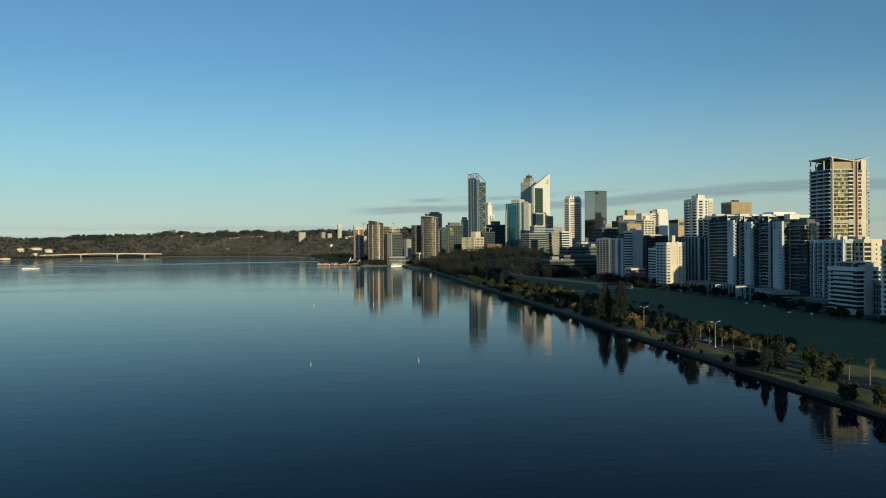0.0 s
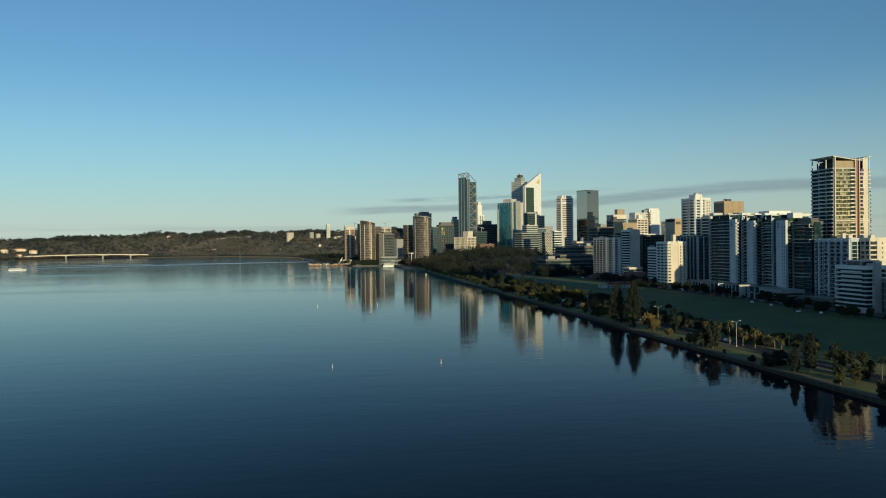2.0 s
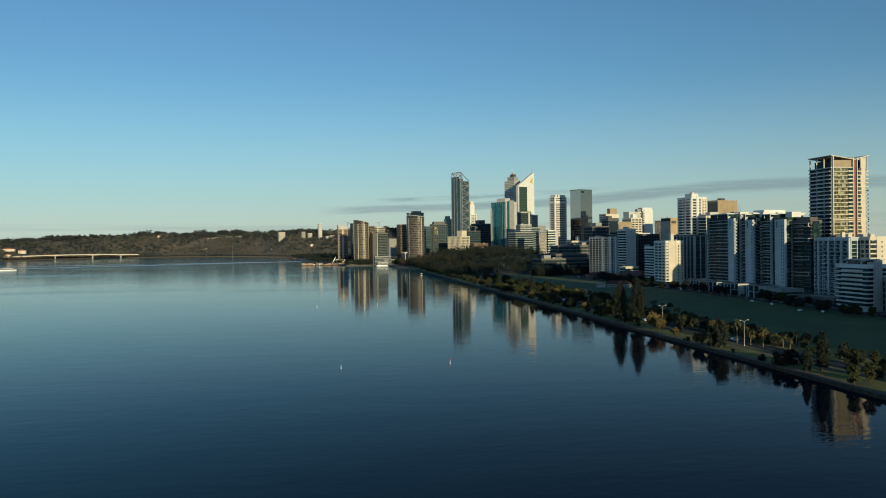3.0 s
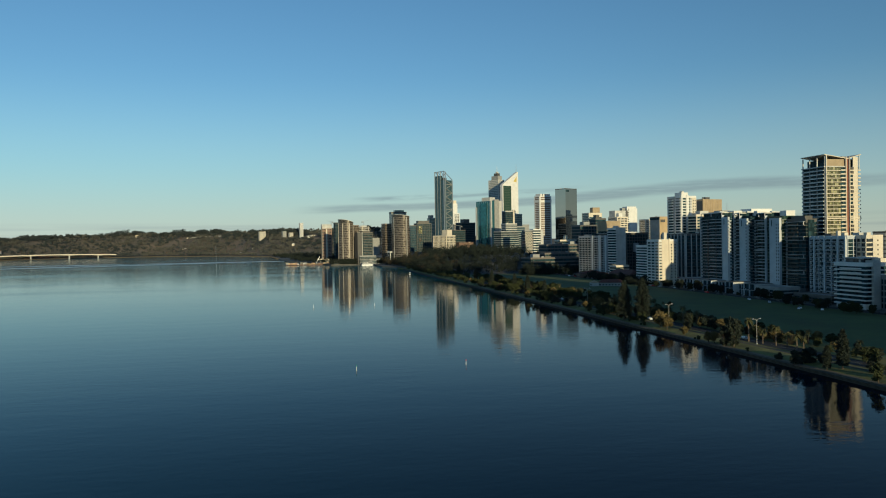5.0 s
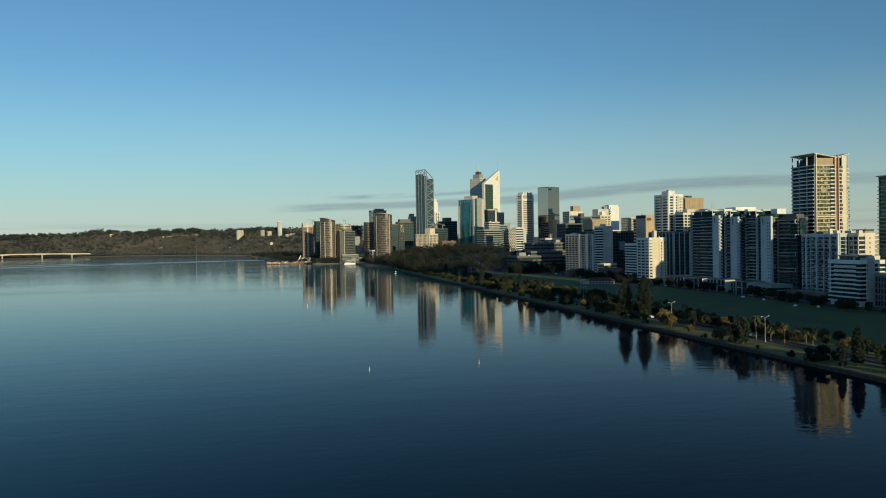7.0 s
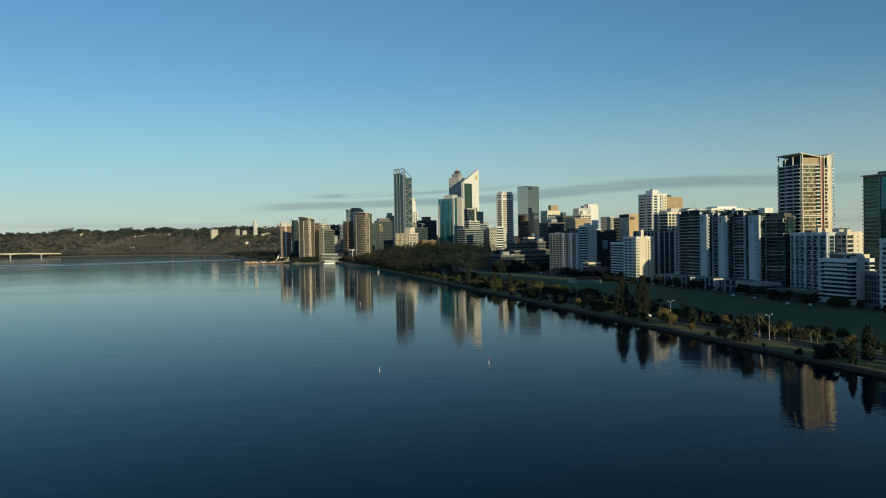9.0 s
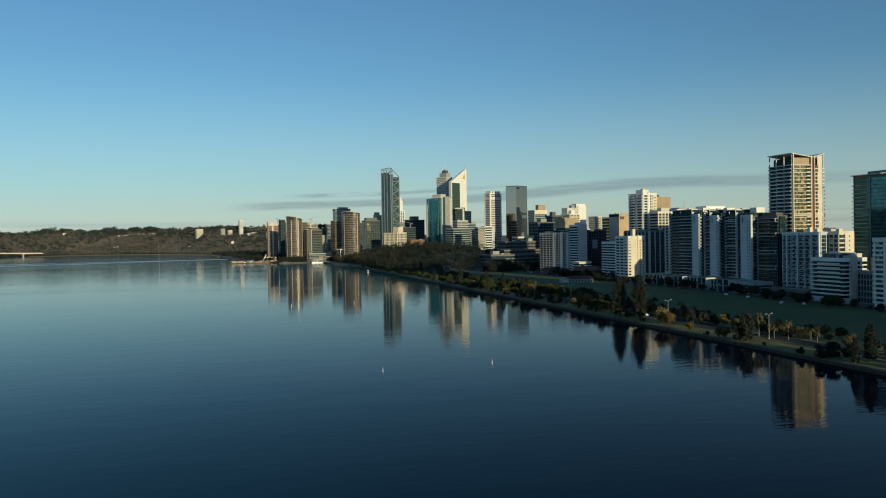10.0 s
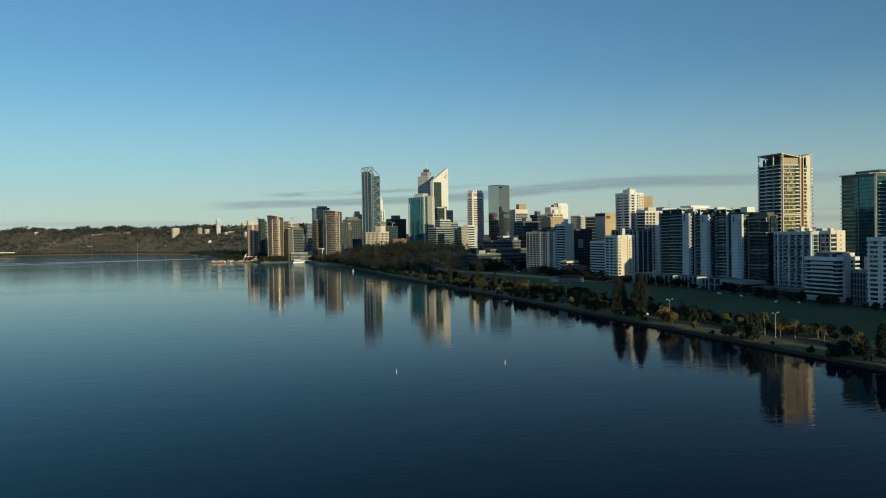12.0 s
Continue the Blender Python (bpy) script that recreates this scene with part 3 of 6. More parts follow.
# -- tall apartment tower with the folded roof --
def folded_tower():
    R, L, h = 30, 26.5, 110.0
    top = h - 8.5
    e = thing("apartment_tower", "tall apartment tower, gold glass, white balconies and a folded roof", "building", 239, 544, G)
    part("body", Mesh().box(0, 0, 0, R, L, top).data("body", GDARK), e)
    part("window_wall", Mesh().box(0.3, -0.25, 0, 13.4, 0.0, top).data("window_wall", GGOLD), e, "pale gold reflective glazing")
    n = 32
    st = (top - 2) / n
    bal = Mesh().box(-1.6, 0.9, 0, 0.05, 26.9, 0.8).data("balcony", WHITE)
    rail = Mesh().box(-1.65, 1.2, 0.8, -1.57, 26.6, 1.3).data("balustrade", GLASS)
    band = Mesh().box(0.2, -0.8, 0, 13.4, 0.0, 0.5).data("transom", OFFW)
    mid = Mesh().box(13.5, -1.2, 0, 17.6, 0.05, 1.0).data("balcony", OFFW)
    inr = Mesh().box(21.2, -0.8, 0, 24.5, 0.05, 0.9).data("balcony", OFFW)
    far = Mesh().box(28.9, -1.3, 0, 31.3, 3.0, 0.9).data("balcony", OFFW)
    jog = Mesh().box(22.6, -1.3, 0, 24.9, 0.05, 2.0).data("balcony_screen", DGREY)
    for i in range(n):
        z = 2 + i * st
        b = part("balcony", bal, e, at=(0, 0, z))
        part("balustrade", rail, b)
        part("transom", band, e, at=(0, 0, z))
        part("balcony", mid, e, at=(0, 0, z))
        part("balcony", inr, e, at=(0, 0, z))
        part("balcony", far, e, at=(0, 0, z))
        if i % 5 < 2:
            part("balcony_screen", jog, e, at=(0, 0, z + 0.9))
    for u in (0.0, 9.0, 18.0, 26.2):
        part("pier", Mesh().box(-0.9, u, 0, -0.02, u + 0.45, h + 0.2).data("pier", LGREY), e)
    for u in (3.4, 6.7, 10.0):
        part("mullion", Mesh().box(u, -0.38, 0, u + 0.16, 0.0, top).data("mullion", MGREY), e)
    for u, w in ((-0.5, 0.8), (17.5, 0.7), (20.9, 0.6)):
        part("pier", Mesh().box(u, -1.5, 0, u + w, 0.0, h - 0.2 if u > 0 else h + 1.0).data("pier", OFFW), e)
    part("spine", Mesh().box(18.5, -0.5, 0, 20.4, 0.02, h - 1).data("spine", RUST), e, "rust-red vertical brick panel")
    part("end_wall", Mesh().box(24.5, -0.9, 0, 29.0, 0.02, h - 0.5).data("end_wall", OFFW), e, "plain cream rendered wall")
    for z in (59.5, 27.0):
        part("frame_band", Mesh().box(-0.6, -1.6, z, 17.5, 0.02, z + 1.0).data("frame_band", OFFW), e)
        part("frame_band", Mesh().box(21.2, -1.4, z, 31.6, 0.02, z + 1.0).data("frame_band", OFFW), e)
        part("frame_band", Mesh().box(-0.6, -1.6, z + 4.4, 17.5, 0.02, z + 5.0).data("frame_band", OFFW), e)
    part("penthouse", Mesh().box(3.0, 2.5, top, 29, 25.5, h - 1.9).data("penthouse", GDARK), e, "dark recessed top storeys")
    part("penthouse_wall", Mesh().box(1.5, 0.0, top, 17, 2.4, h - 2.2).data("penthouse_wall", BROWN), e)
    part("top_band", Mesh().box(-1.8, -0.7, top - 0.2, 17.5, L + 0.4, top + 0.7).data("top_band", LGREY), e)
    # two thin plates that fold down to a valley over the red spine
    for (xa, za), (xb, zb) in (((-1.8, h + 1.1), (19.4, h - 2.0)), ((19.4, h - 2.0), (31.8, h + 1.3))):
        m = Mesh()
        for y in (-1.3, 27.6):
            m.v += [(xa, y, za), (xb, y, zb), (xb, y, zb + 0.6), (xa, y, za + 0.6)]
        m.f = [(0, 1, 2, 3), (7, 6, 5, 4), (0, 4, 5, 1), (3, 2, 6, 7), (0, 3, 7, 4), (1, 5, 6, 2)]
        part("roof_wing", m.data("roof_wing", OFFW), e, "thin upswept roof plate")
    part("lift_core", Mesh().box(18.4, 4, top, 21.4, 20, h + 0.6).data("lift_core", MGREY), e)
    part("roof_post", Mesh().box(29.8, -1.2, top - 2, 30.3, -0.7, h + 1.0).data("roof_post", OFFW), e)
    part("podium", Mesh().box(-8, -3, 0, 34, 34, 9).data("podium", MGREY), e)


folded_tower()

# -- pale grid apartments with a sunny end wall --
e = tower("apartment_block", "blue-white apartment slab with a grid of balconies", (192, 464), 0, 18, 36, 47.4, 15, GDARK, BLUEW, 0.32, 0.5, ps=(5, 0.4, 0.6), pier=BLUEW, base=3.5,
          extras=(("lift_room", 7, 17.5, 45.4, 9.5, 19.5, 49.6, OFFW), ("lift_room", 3, 6, 45.4, 6, 9, 48.2, OFFW), ("plant_room", 12, 3, 45.4, 17.5, 9, 48.0, LGREY), ("plant_room", 7, 26, 45.4, 12, 31, 47.6, DGREY)))
for a, b in ((0.0, 1.3), (7.2, 8.5), (13.9, 14.4), (20.4, 21.8), (27.1, 27.5), (31.2, 32.5), (35.7, 36.3)):
    part("wall_panel", Mesh().box(-1.5, a, 0, 0, b, 45.6).data("wall_panel", BLUEW), e)
for i in range(14):
    z = 3.7 + i * 2.94
    for a, b, o in ((2.6, 7.0, 1.1), (9.2, 13.6, 1.7), (14.7, 20.2, 1.1), (22.6, 26.8, 1.7), (27.8, 31.0, 1.1), (33.2, 35.4, 1.9)):
        bq = part("balcony", Mesh().box(-o, a, 0, 0, b, 0.3).data("balcony", BLUEW), e, at=(0, 0, z))
        part("balustrade", Mesh().box(-o, a + 0.1, 0.3, -o + 0.08, b - 0.1, 1.15).data("balustrade", GLASS), bq)
        if i % 3 != 1:
            part("blind", Mesh().box(-0.1, a + 0.6, 0.4, -0.02, a + 0.6 + (b - a) * 0.4, 2.3).data("blind", LGREY), bq)
e = tower("apartment_block", "cream apartment wing with a plain sunlit end wall", (199, 454.5), 0, 12, 9, 47.6, 13, GLASS, OFFW, 0.9, 0.4, pw=(3, 0.6, 0.5), base=3,
          extras=(("end_wall", 4.6, -0.7, 0, 12.4, -0.02, 46.0, OFFW), ("roof_room", 3, 3, 46, 6, 6, 48.0, OFFW)))
windows(e, (8.4,), steps(4, 42, 13), 0.8, 1.1, GDARK, at=-0.7)
# -- low block with sweeping white balconies --
e = tower("apartment_block", "low apartment block with sweeping white balconies", (166, 417), 0, 16, 25, 30.5, 9, GDARK, WHITE, 0.8, 1.3, base=2.5,
          extras=(("stair_tower", 4.2, -2.0, 0, 9.0, 5, 30.5, LGREY), ("penthouse", 2, 5, 28.5, 13, 20, 31.6, GLASS), ("roof_slab", 1, 4, 31.6, 14, 21, 32.2, LGREY)))
for i in range(9):
    z = 2.5 + i * 2.811
    part("bow_balcony", Mesh().prism([(-1.3, 2), (-3.2, 6), (-3.4, 13), (-2.4, 18), (-1.3, 21)][::-1], z, z + 0.8).data("bow_balcony", WHITE), e)
tower("apartment_block", "short cream apartment wing with deep balconies", (175.5, 420), 0, 7, 14, 33.0, 9, GDARK, OFFW, 1.1, 0.6, base=2.5)
# -- white balcony tower at the street corner --
tower("apartment_tower", "slim white tower with stacked balconies", (160, 379.5), 0, 22, 8, 43.4, 13, GLASS, WHITE, 1.15, 0.9, pw=(2, 1.0, 1.0), ps=(4, 0.9, 1.0), base=3)
tower("office_block", "low concrete office with a row of roof frames", (176, 404), 0, 26, 12, 22.5, 5, GDARK, MGREY, 0.8, 0.3, ps=(8, 0.5, 0.5), pw=(6, 0.5, 0.5),
      extras=(("upper_block", 10, 2, 20, 24, 11, 29.0, LGREY),))
# -- dark glass tower --
e = tower("apartment_tower", "dark glass tower with pale balcony edges and a curved roof", (277, 487.4), 0, 42.8, 31.6, 91.8, 28, GTEAL, DGREY, 0.4, 0.4,
          ps=(4, 0.6, 0.7), pw=(3, 0.6, 0.7), pier=MGREY, base=4)
for i in range(26):
    part("balcony", Mesh().box(-1.6, 17, 0, 0, 32.4, 0.6).data("balcony", BLUEG), e, at=(0, 0, 6 + i * 3.04))
    part("balcony", Mesh().box(2, -1.5, 0, 18, 0, 0.55).data("balcony", LGREY), e, at=(0, 0, 6 + i * 3.04))
part("roof_plate", Mesh().prism([(-2, 4), (3, -2), (43, -2), (43, 33), (-2, 33)], 90.2, 91.0).data("roof_plate", LGREY), e)
part("upper_storey", Mesh().box(6, 2, 88, 40, 24, 93.5).data("upper_storey", GBLUE), e)


# -- three black and white towers on one podium --
def river_tower(label, y0, y1, H, core, dark, walls, teeth=None, frames=(), n=19, x=188, depth=26):
    """An apartment tower: stretches of stacked balconies between plain walls on its river face; y's are world ones."""
    L, h = y1 - y0, H - G
    e = thing("apartment_tower", label, "building", x, y0, G)
    part("body", Mesh().box(0, 0, 0, depth, L, h).data("body", core), e)
    step = (h - 12) / n
    a, b = dark[0] - y0, dark[1] - y0
    slab = Mesh().box(-1.7, a + 0.1, 0, 0.2, b - 0.1, 0.36).data("balcony", BLUEW)
    half = Mesh().box(-2.3, a + 0.3, 0, -1.6, a + (b - a) * 0.55, 0.95).data("balcony_front", BLUEG)
    rail = Mesh().box(-1.72, a + 0.3, 0.36, -1.64, b - 0.3, 1.15).data("balustrade", GDARK)
    band = Mesh().box(-0.12, -0.12, 0, depth + 0.12, L + 0.12, 0.32).data("floor_band", MGREY)
    fin = Mesh().box(-1.2, -0.1, 0.4, 0.1, 0.1, step).data("screen", DGREY)
    for i in range(n + 1):
        z = 9 + i * step
        q = part("balcony", slab, e, at=(0, 0, z))
        part("balustrade", rail, q)
        if i % 2 == 0:
            part("balcony_front", half, q)
        part("floor_band", band, e, at=(0, 0, z))
        if i < n:
            for u in (0.33, 0.7):
                part("screen", fin, e, at=(0, a + (b - a) * u, z))
    for ya, yb, top, cols in walls:
        part("blade_wall", Mesh().box(-2.0, ya - y0, 0, 3.0, yb - y0, top - G).data("blade_wall", BLUEW), e, "tall blue-white rendered wall")
        for c in cols:
            windows(e, (c - y0,), steps(11, top - G - 6, n - 1), 0.8, 1.2, GDARK, side="y", at=-2.0)
        part("slot_window", Mesh().box(-2.06, yb - y0 - 3.4, top - G - 6.5, -1.95, yb - y0 - 2.4, top - G - 1.5).data("slot_window", GDARK), e)
    for yy in (a - 0.35, b + 0.05):
        part("frame_post", Mesh().box(-2.1, yy, 0, 0.4, yy + 0.4, h + 0.8).data("frame_post", BLUEW), e)
    for z in frames:
        part("frame_band", Mesh().box(-2.4, a - 0.3, z, 0, b + 0.4, z + 0.42).data("frame_band", LGREY), e)
    # short fins that catch the sun on the end face
    if teeth:
        tm = Mesh().box(-1.9, -0.9, 0, 0.3, 0.05, step * 0.42).data("end_balcony", BLUEW)
        for i in range(n):
            part("end_balcony", tm, e, at=(0, teeth - y0, 9.6 + i * step))
        wm = Mesh().box(2.0, -0.08, 0, 3.4, 0.02, 1.5).data("window", GDARK)
        for i in range(n):
            part("window", wm, e, at=(3, 0, 9.8 + i * step))
            part("window", wm, e, at=(9, 0, 9.8 + i * step))
    part("end_wall", Mesh().box(3.2, -0.5, 0, depth - 6, -0.02, h - 4).data("end_wall", BLUEG), e)
    part("top_storey", Mesh().box(0.8, a + 1, h, depth - 4, b - 1, h + 3.0).data("top_storey", GDARK), e)
    part("roof_slab", Mesh().box(-0.8, a + 0.2, h + 3.0, depth - 3, b - 0.2, h + 3.35).data("roof_slab", LGREY), e)
    part("plant_room", Mesh().box(9, L * 0.2, h, 17, L * 0.42, h + 4.4).data("plant_room", WHITE), e)
    part("duct", Mesh().box(4, L * 0.5, h + 3.3, 8, L * 0.58, h + 4.4).data("duct", STEEL), e)
    rf = Mesh().box(-1.7, a + 0.3, h + 2.6, 5.0, a + 0.7, h + 3.0).box(-1.7, a + 0.7, h + 2.6, -1.3, b - 0.4, h + 3.0)
    for yy in (a + 0.3, (a + b) / 2, b - 0.8):
        rf.box(-1.7, yy, h, -1.3, yy + 0.4, h + 2.6)
    part("roof_frame", rf.data("roof_frame", WHITE), e, "white steel roof frame")


river_tower("teal-black glass apartment tower beside a plain pale wall", 592, 637.5, 66.8, GDARK, (602.3, 637), ((593, 601.6, 65.7, ()),), 592.1, x=184.5)
river_tower("narrow dark glass apartment tower with a pale wall", 570, 591.5, 65.5, GDARK, (583, 591.2), ((572.6, 582.6, 63.7, (573.6,)),), 572.2, x=189)
river_tower("dark green glass apartment tower with framed balconies", 535.8, 572, 64.5, GGREEN, (555, 571.6), ((536.4, 549, 62.9, (537.8, 540.2)),), None, (17.5, 34.5, 43.5, 55.5), x=193.5)
# -- row of white framed garden houses at the towers' feet --
def frame_house(x, y, w, d, h, bays):
    e = thing("podium_house", "white framed two-storey garden house with dark glazing", "building", x, y, G, 0, "garden houses")
    part("body", Mesh().box(0.9, 0.4, 0, w, d - 0.4, h - 0.4).data("body", GDARK), e)
    part("roof_slab", Mesh().box(0, 0, h - 0.5, w, d, h).data("roof_slab", MGREY), e)
    part("roof_deck", Mesh().box(0.4, 0.4, h, w - 0.4, d - 0.4, h + 0.05).data("roof_deck", DGREY), e)
    part("floor_slab", Mesh().box(0.3, 0, h * 0.46, w, d, h * 0.46 + 0.35).data("floor_slab", BLUEW), e)
    pm = Mesh().box(0, 0, 0, 1.0, 0.5, h - 0.5).data("frame_pier", BLUEW)
    for k in range(bays + 1):
        part("frame_pier", pm, e, at=(0, k * (d - 0.5) / bays, 0))
    part("end_wall", Mesh().box(1.0, -0.05, 0, w, 0.3, h - 0.5).data("end_wall", LGREY), e)
    part("balustrade", Mesh().box(0.1, 0.5, h * 0.46 + 0.35, 0.16, d - 0.5, h * 0.46 + 1.3).data("balustrade", GLASS), e)


for x, y, w, d, h, bays in ((166, 531, 16, 15, 9.8, 2), (171, 548, 16, 13, 8.4, 3), (168, 563, 16, 12, 9.6, 2), (170, 578, 14, 15, 8.8, 3), (168, 596, 18, 14, 9.2, 2), (170, 613, 18, 12, 8.2, 3),
                            (169, 628, 18, 16, 8.8, 3), (171, 648, 16, 14, 8.0, 2)):
    frame_house(x, y, w, d, h, bays)
tower("townhouse_row", "low grey terrace houses with balconies", (165, 500), 0, 16, 28, 10.5, 3, GDARK, MGREY, 0.7, 0.8, pw=(6, 0.5, 0.9))
tower("townhouse_row", "low grey house with a flat roof", (170, 452), 0, 12, 38, 7.5, 2, GDARK, TAUPE, 0.6, 0.5, pw=(7, 0.6, 0.5))
# -- brown-black tower --
e = tower("apartment_tower", "brown-black glass apartment tower with white framed storeys", (198, 514), 0, 9, 21.6, 60.6, 18, GDARK, DGREY, 0.5, 0.3, base=6,
          extras=(("roof_box", 1.5, 3, 58, 8, 19, 61.6, DGREY), ("blade_wall", 1.5, -1.0, 0, 6.5, 0, 58.5, GDARK)))
for i in range(17):
    part("balcony", Mesh().box(-1.5, 8, 0, 0, 21.4, 0.6).data("balcony", mat("bronze_panel", (0.16, 0.13, 0.10), 0.5) if i == 0 else bpy.data.materials["bronze_panel"]), e, at=(0, 0, 7 + i * 3.0))
for z in (17.0, 29.2, 42.8, 54.2):
    for zz in (z, z + 2.6):
        part("frame_band", Mesh().box(-2.0, 0.2, zz, 0, 21.6, zz + 0.36).data("frame_band", LGREY), e)
    part("frame_post", Mesh().box(-2.0, 0.2, z, -1.5, 0.6, z + 2.6).data("frame_post", LGREY), e)
# -- sunlit cream tower by the street --
e = tower("apartment_block", "cream apartment block, sunlit end wall, curved balconies", (158, 669), 0, 17.5, 24, 46.2, 14, GDARK, WHITE, 1.25, 0.6, base=3, pw=(4, 0.7, 0.7),
          extras=(("end_wall", 2.4, -0.9, 0, 9.6, 0.6, 44.6, OFFW), ("end_wall", 10.0, -0.7, 0, 17.9, 0, 43.0, OFFW), ("lift_room", 6.5, 3, 44, 9.5, 7, 51.5, OFFW)))
windows(e, (12.3, 16.0), steps(5, 39, 13), 1.0, 1.4, GDARK, at=-0.7)
for i in range(14):
    z = 3.2 + i * 2.9
    bq = part("bow_balcony", Mesh().prism([(2.3, -0.7), (1.8, -1.9), (0.4, -2.4), (-1.2, -1.6), (-1.9, 0.8), (-1.9, 5.0), (-0.6, 6.0), (0.2, 0.2)][::-1], 0, 0.3).data("bow_balcony", WHITE), e, at=(0, 0, z))
    part("balustrade", Mesh().prism([(2.25, -0.8), (1.75, -1.85), (0.4, -2.35), (-1.15, -1.55), (-1.85, 0.8), (-1.85, 4.9), (-1.7, 4.9), (-1.7, 0.85), (-1.05, -1.4), (0.4, -2.15), (1.6, -1.7), (2.1, -0.8)][::-1], 0.3, 1.1).data("balustrade", OFFW), bq)
part("fin", Mesh().box(9.4, -1.6, 0, 10.2, 0.4, 46).data("fin", OFFW), e)
tower("apartment_block", "long low block with white balcony stripes", (178, 716), 0, 14, 42, 40.3, 12, GDARK, WHITE, 1.25, 0.7, base=3)
# -- blue-white apartments with three bays --
e = tower("apartment_block", "blue-white apartment slab with stacked balconies", (196.8, 880), 15, 15, 57, 51.6, 16, GDARK, BLUEG, 0.35, 0.4, pw=(10, 0.5, 0.7), ps=(3, 1.6, 0.7), pier=BLUEG, base=3,
          extras=(("roof_room", 4, 8, 49, 10, 20, 52.6, DGREY), ("roof_room", 3, 26, 49, 9, 34, 53, GDARK), ("roof_room", 3, 40, 49, 9, 50, 52, MGREY), ("roof_frame", 1, 6, 52.6, 12, 22, 53, LGREY),
                  ("wall_panel", -1.1, 0.4, 3, -0.02, 3.6, 50.5, BLUEW), ("wall_panel", -1.3, 11.5, 3, -0.02, 15.5, 50.5, BLUEW), ("wall_panel", -1.1, 27.5, 3, -0.02, 29.5, 50.5, BLUEW)))
bw = Mesh().box(-1.9, 0, 0, 0.0, 6.0, 0.75).data("balcony", BLUEG)
for i in range(15):
    for u in (4.0, 17.5, 31.0, 40.5, 49.0):
        part("balcony", bw, e, at=(0, u, 4.5 + i * 2.92))
e = tower("apartment_block", "grey-white wing with a blank end wall", (202.8, 868), 22, 16.5, 13.0, 60.6, 17, GDARK, WHITE, 1.3, 0.5, base=3,
      extras=(("end_wall", 1.0, -0.8, 0, 17.0, 0, 60, LGREY), ("lift_room", 4, 3, 58, 9, 8, 62, LGREY)))
# -- white twin-bayed tower --
e = tower("apartment_tower", "sunlit white apartment tower with dark balcony recesses", (253.8, 800), 10, 19.5, 24, 95.5, 28, GDARK, WHITE, 1.25, 0.8, ps=(4, 1.2, 0.9), pw=(3, 0.8, 0.9), base=3,
          extras=(("end_wall", 6.5, -1.2, 0, 9.5, 0, 95, WHITE), ("end_wall", 14, -1.2, 0, 20.1, 0, 92, OFFW), ("roof_room", 5, 6, 93, 14, 18, 98.5, WHITE), ("roof_tank", 7, 8, 98.5, 10, 12, 100, LGREY), ("side_wall", -1.0, 10, 0, 0, 13, 94, LGREY)))
wb = Mesh().box(-2.0, 0, 0, 0.0, 8.5, 1.0).data("balcony", WHITE)
for i in range(27):
    for u in (0.8, 14.2):
        part("balcony", wb, e, at=(0, u, 4 + i * 3.3))
windows(e, (15.8, 18.4), steps(6, 88, 26), 1.1, 1.4, GDARK, at=-1.2)
tower("office_tower", "tan stone office tower with a grey glass side", (271, 886), 10, 22, 20, 74.5, 1, TAN, TAN, 1.0, 0.1, top=2.5,
      extras=(("curtain_wall", -0.3, 0.2, 2, 0, 19.5, 69, MGREY), ("curtain_head", -0.5, 0.2, 69.2, 0, 19.5, 72.4, GDARK), ("sign_box", 1, -0.4, 66, 8, 0, 69.5, DGREY)))
tower("apartment_block", "white apartment block with grey balconies", (258, 776), 10, 26, 13, 73.2, 20, GDARK, OFFW, 1.0, 0.6, ps=(6, 1.2, 0.7), base=3,
      extras=(("roof_room", 8, 3, 71, 20, 10, 76, LGREY), ("wall_panel", 16, -0.9, 0, 26.5, 0, 70, LGREY)))
tower("office_block", "dark office block with tall pale pilasters", (226, 742), 5, 20, 46, 52.0, 12, GDARK, DGREY, 0.5, 0.2, ps=(4, 0.8, 1.0), pw=(8, 0.9, 1.0), pier=LGREY, base=4)
tower("office_tower", "plain brown concrete office tower", (501, 1176), 15, 44, 24, 112.5, 1, BROWN, BROWN, 1.0, 0.1, top=4,
      extras=(("curtain_wall", -0.3, 1, 2, 0, 23, 108, DGREY), ("plant_room", 12, 6, 110, 22, 14, 115, DGREY)) + tuple(("rib", 2 + k * 4, -0.4, 2, 2.6 + k * 4, 0, 109, TAN) for k in range(11)))
e = tower("office_block", "wide white roofed office block behind the towers", (337, 857), 6, 106, 36, 78.0, 18, GDARK, WHITE, 1.4, 0.6, base=3,
          extras=(("roof_room", 52, 6, 75.8, 84, 26, 81.5, WHITE), ("roof_room", 8, 6, 75.8, 20, 22, 79.5, MGREY), ("roof_slab", -2, -2, 76, 108, 38, 77.4, WHITE)))
for x in (16, 18.5):
    part("antenna", Mesh().tube((x, 8, 76.8), (x, 8, 89), 0.2, 0.1).data("antenna", STEEL), e)
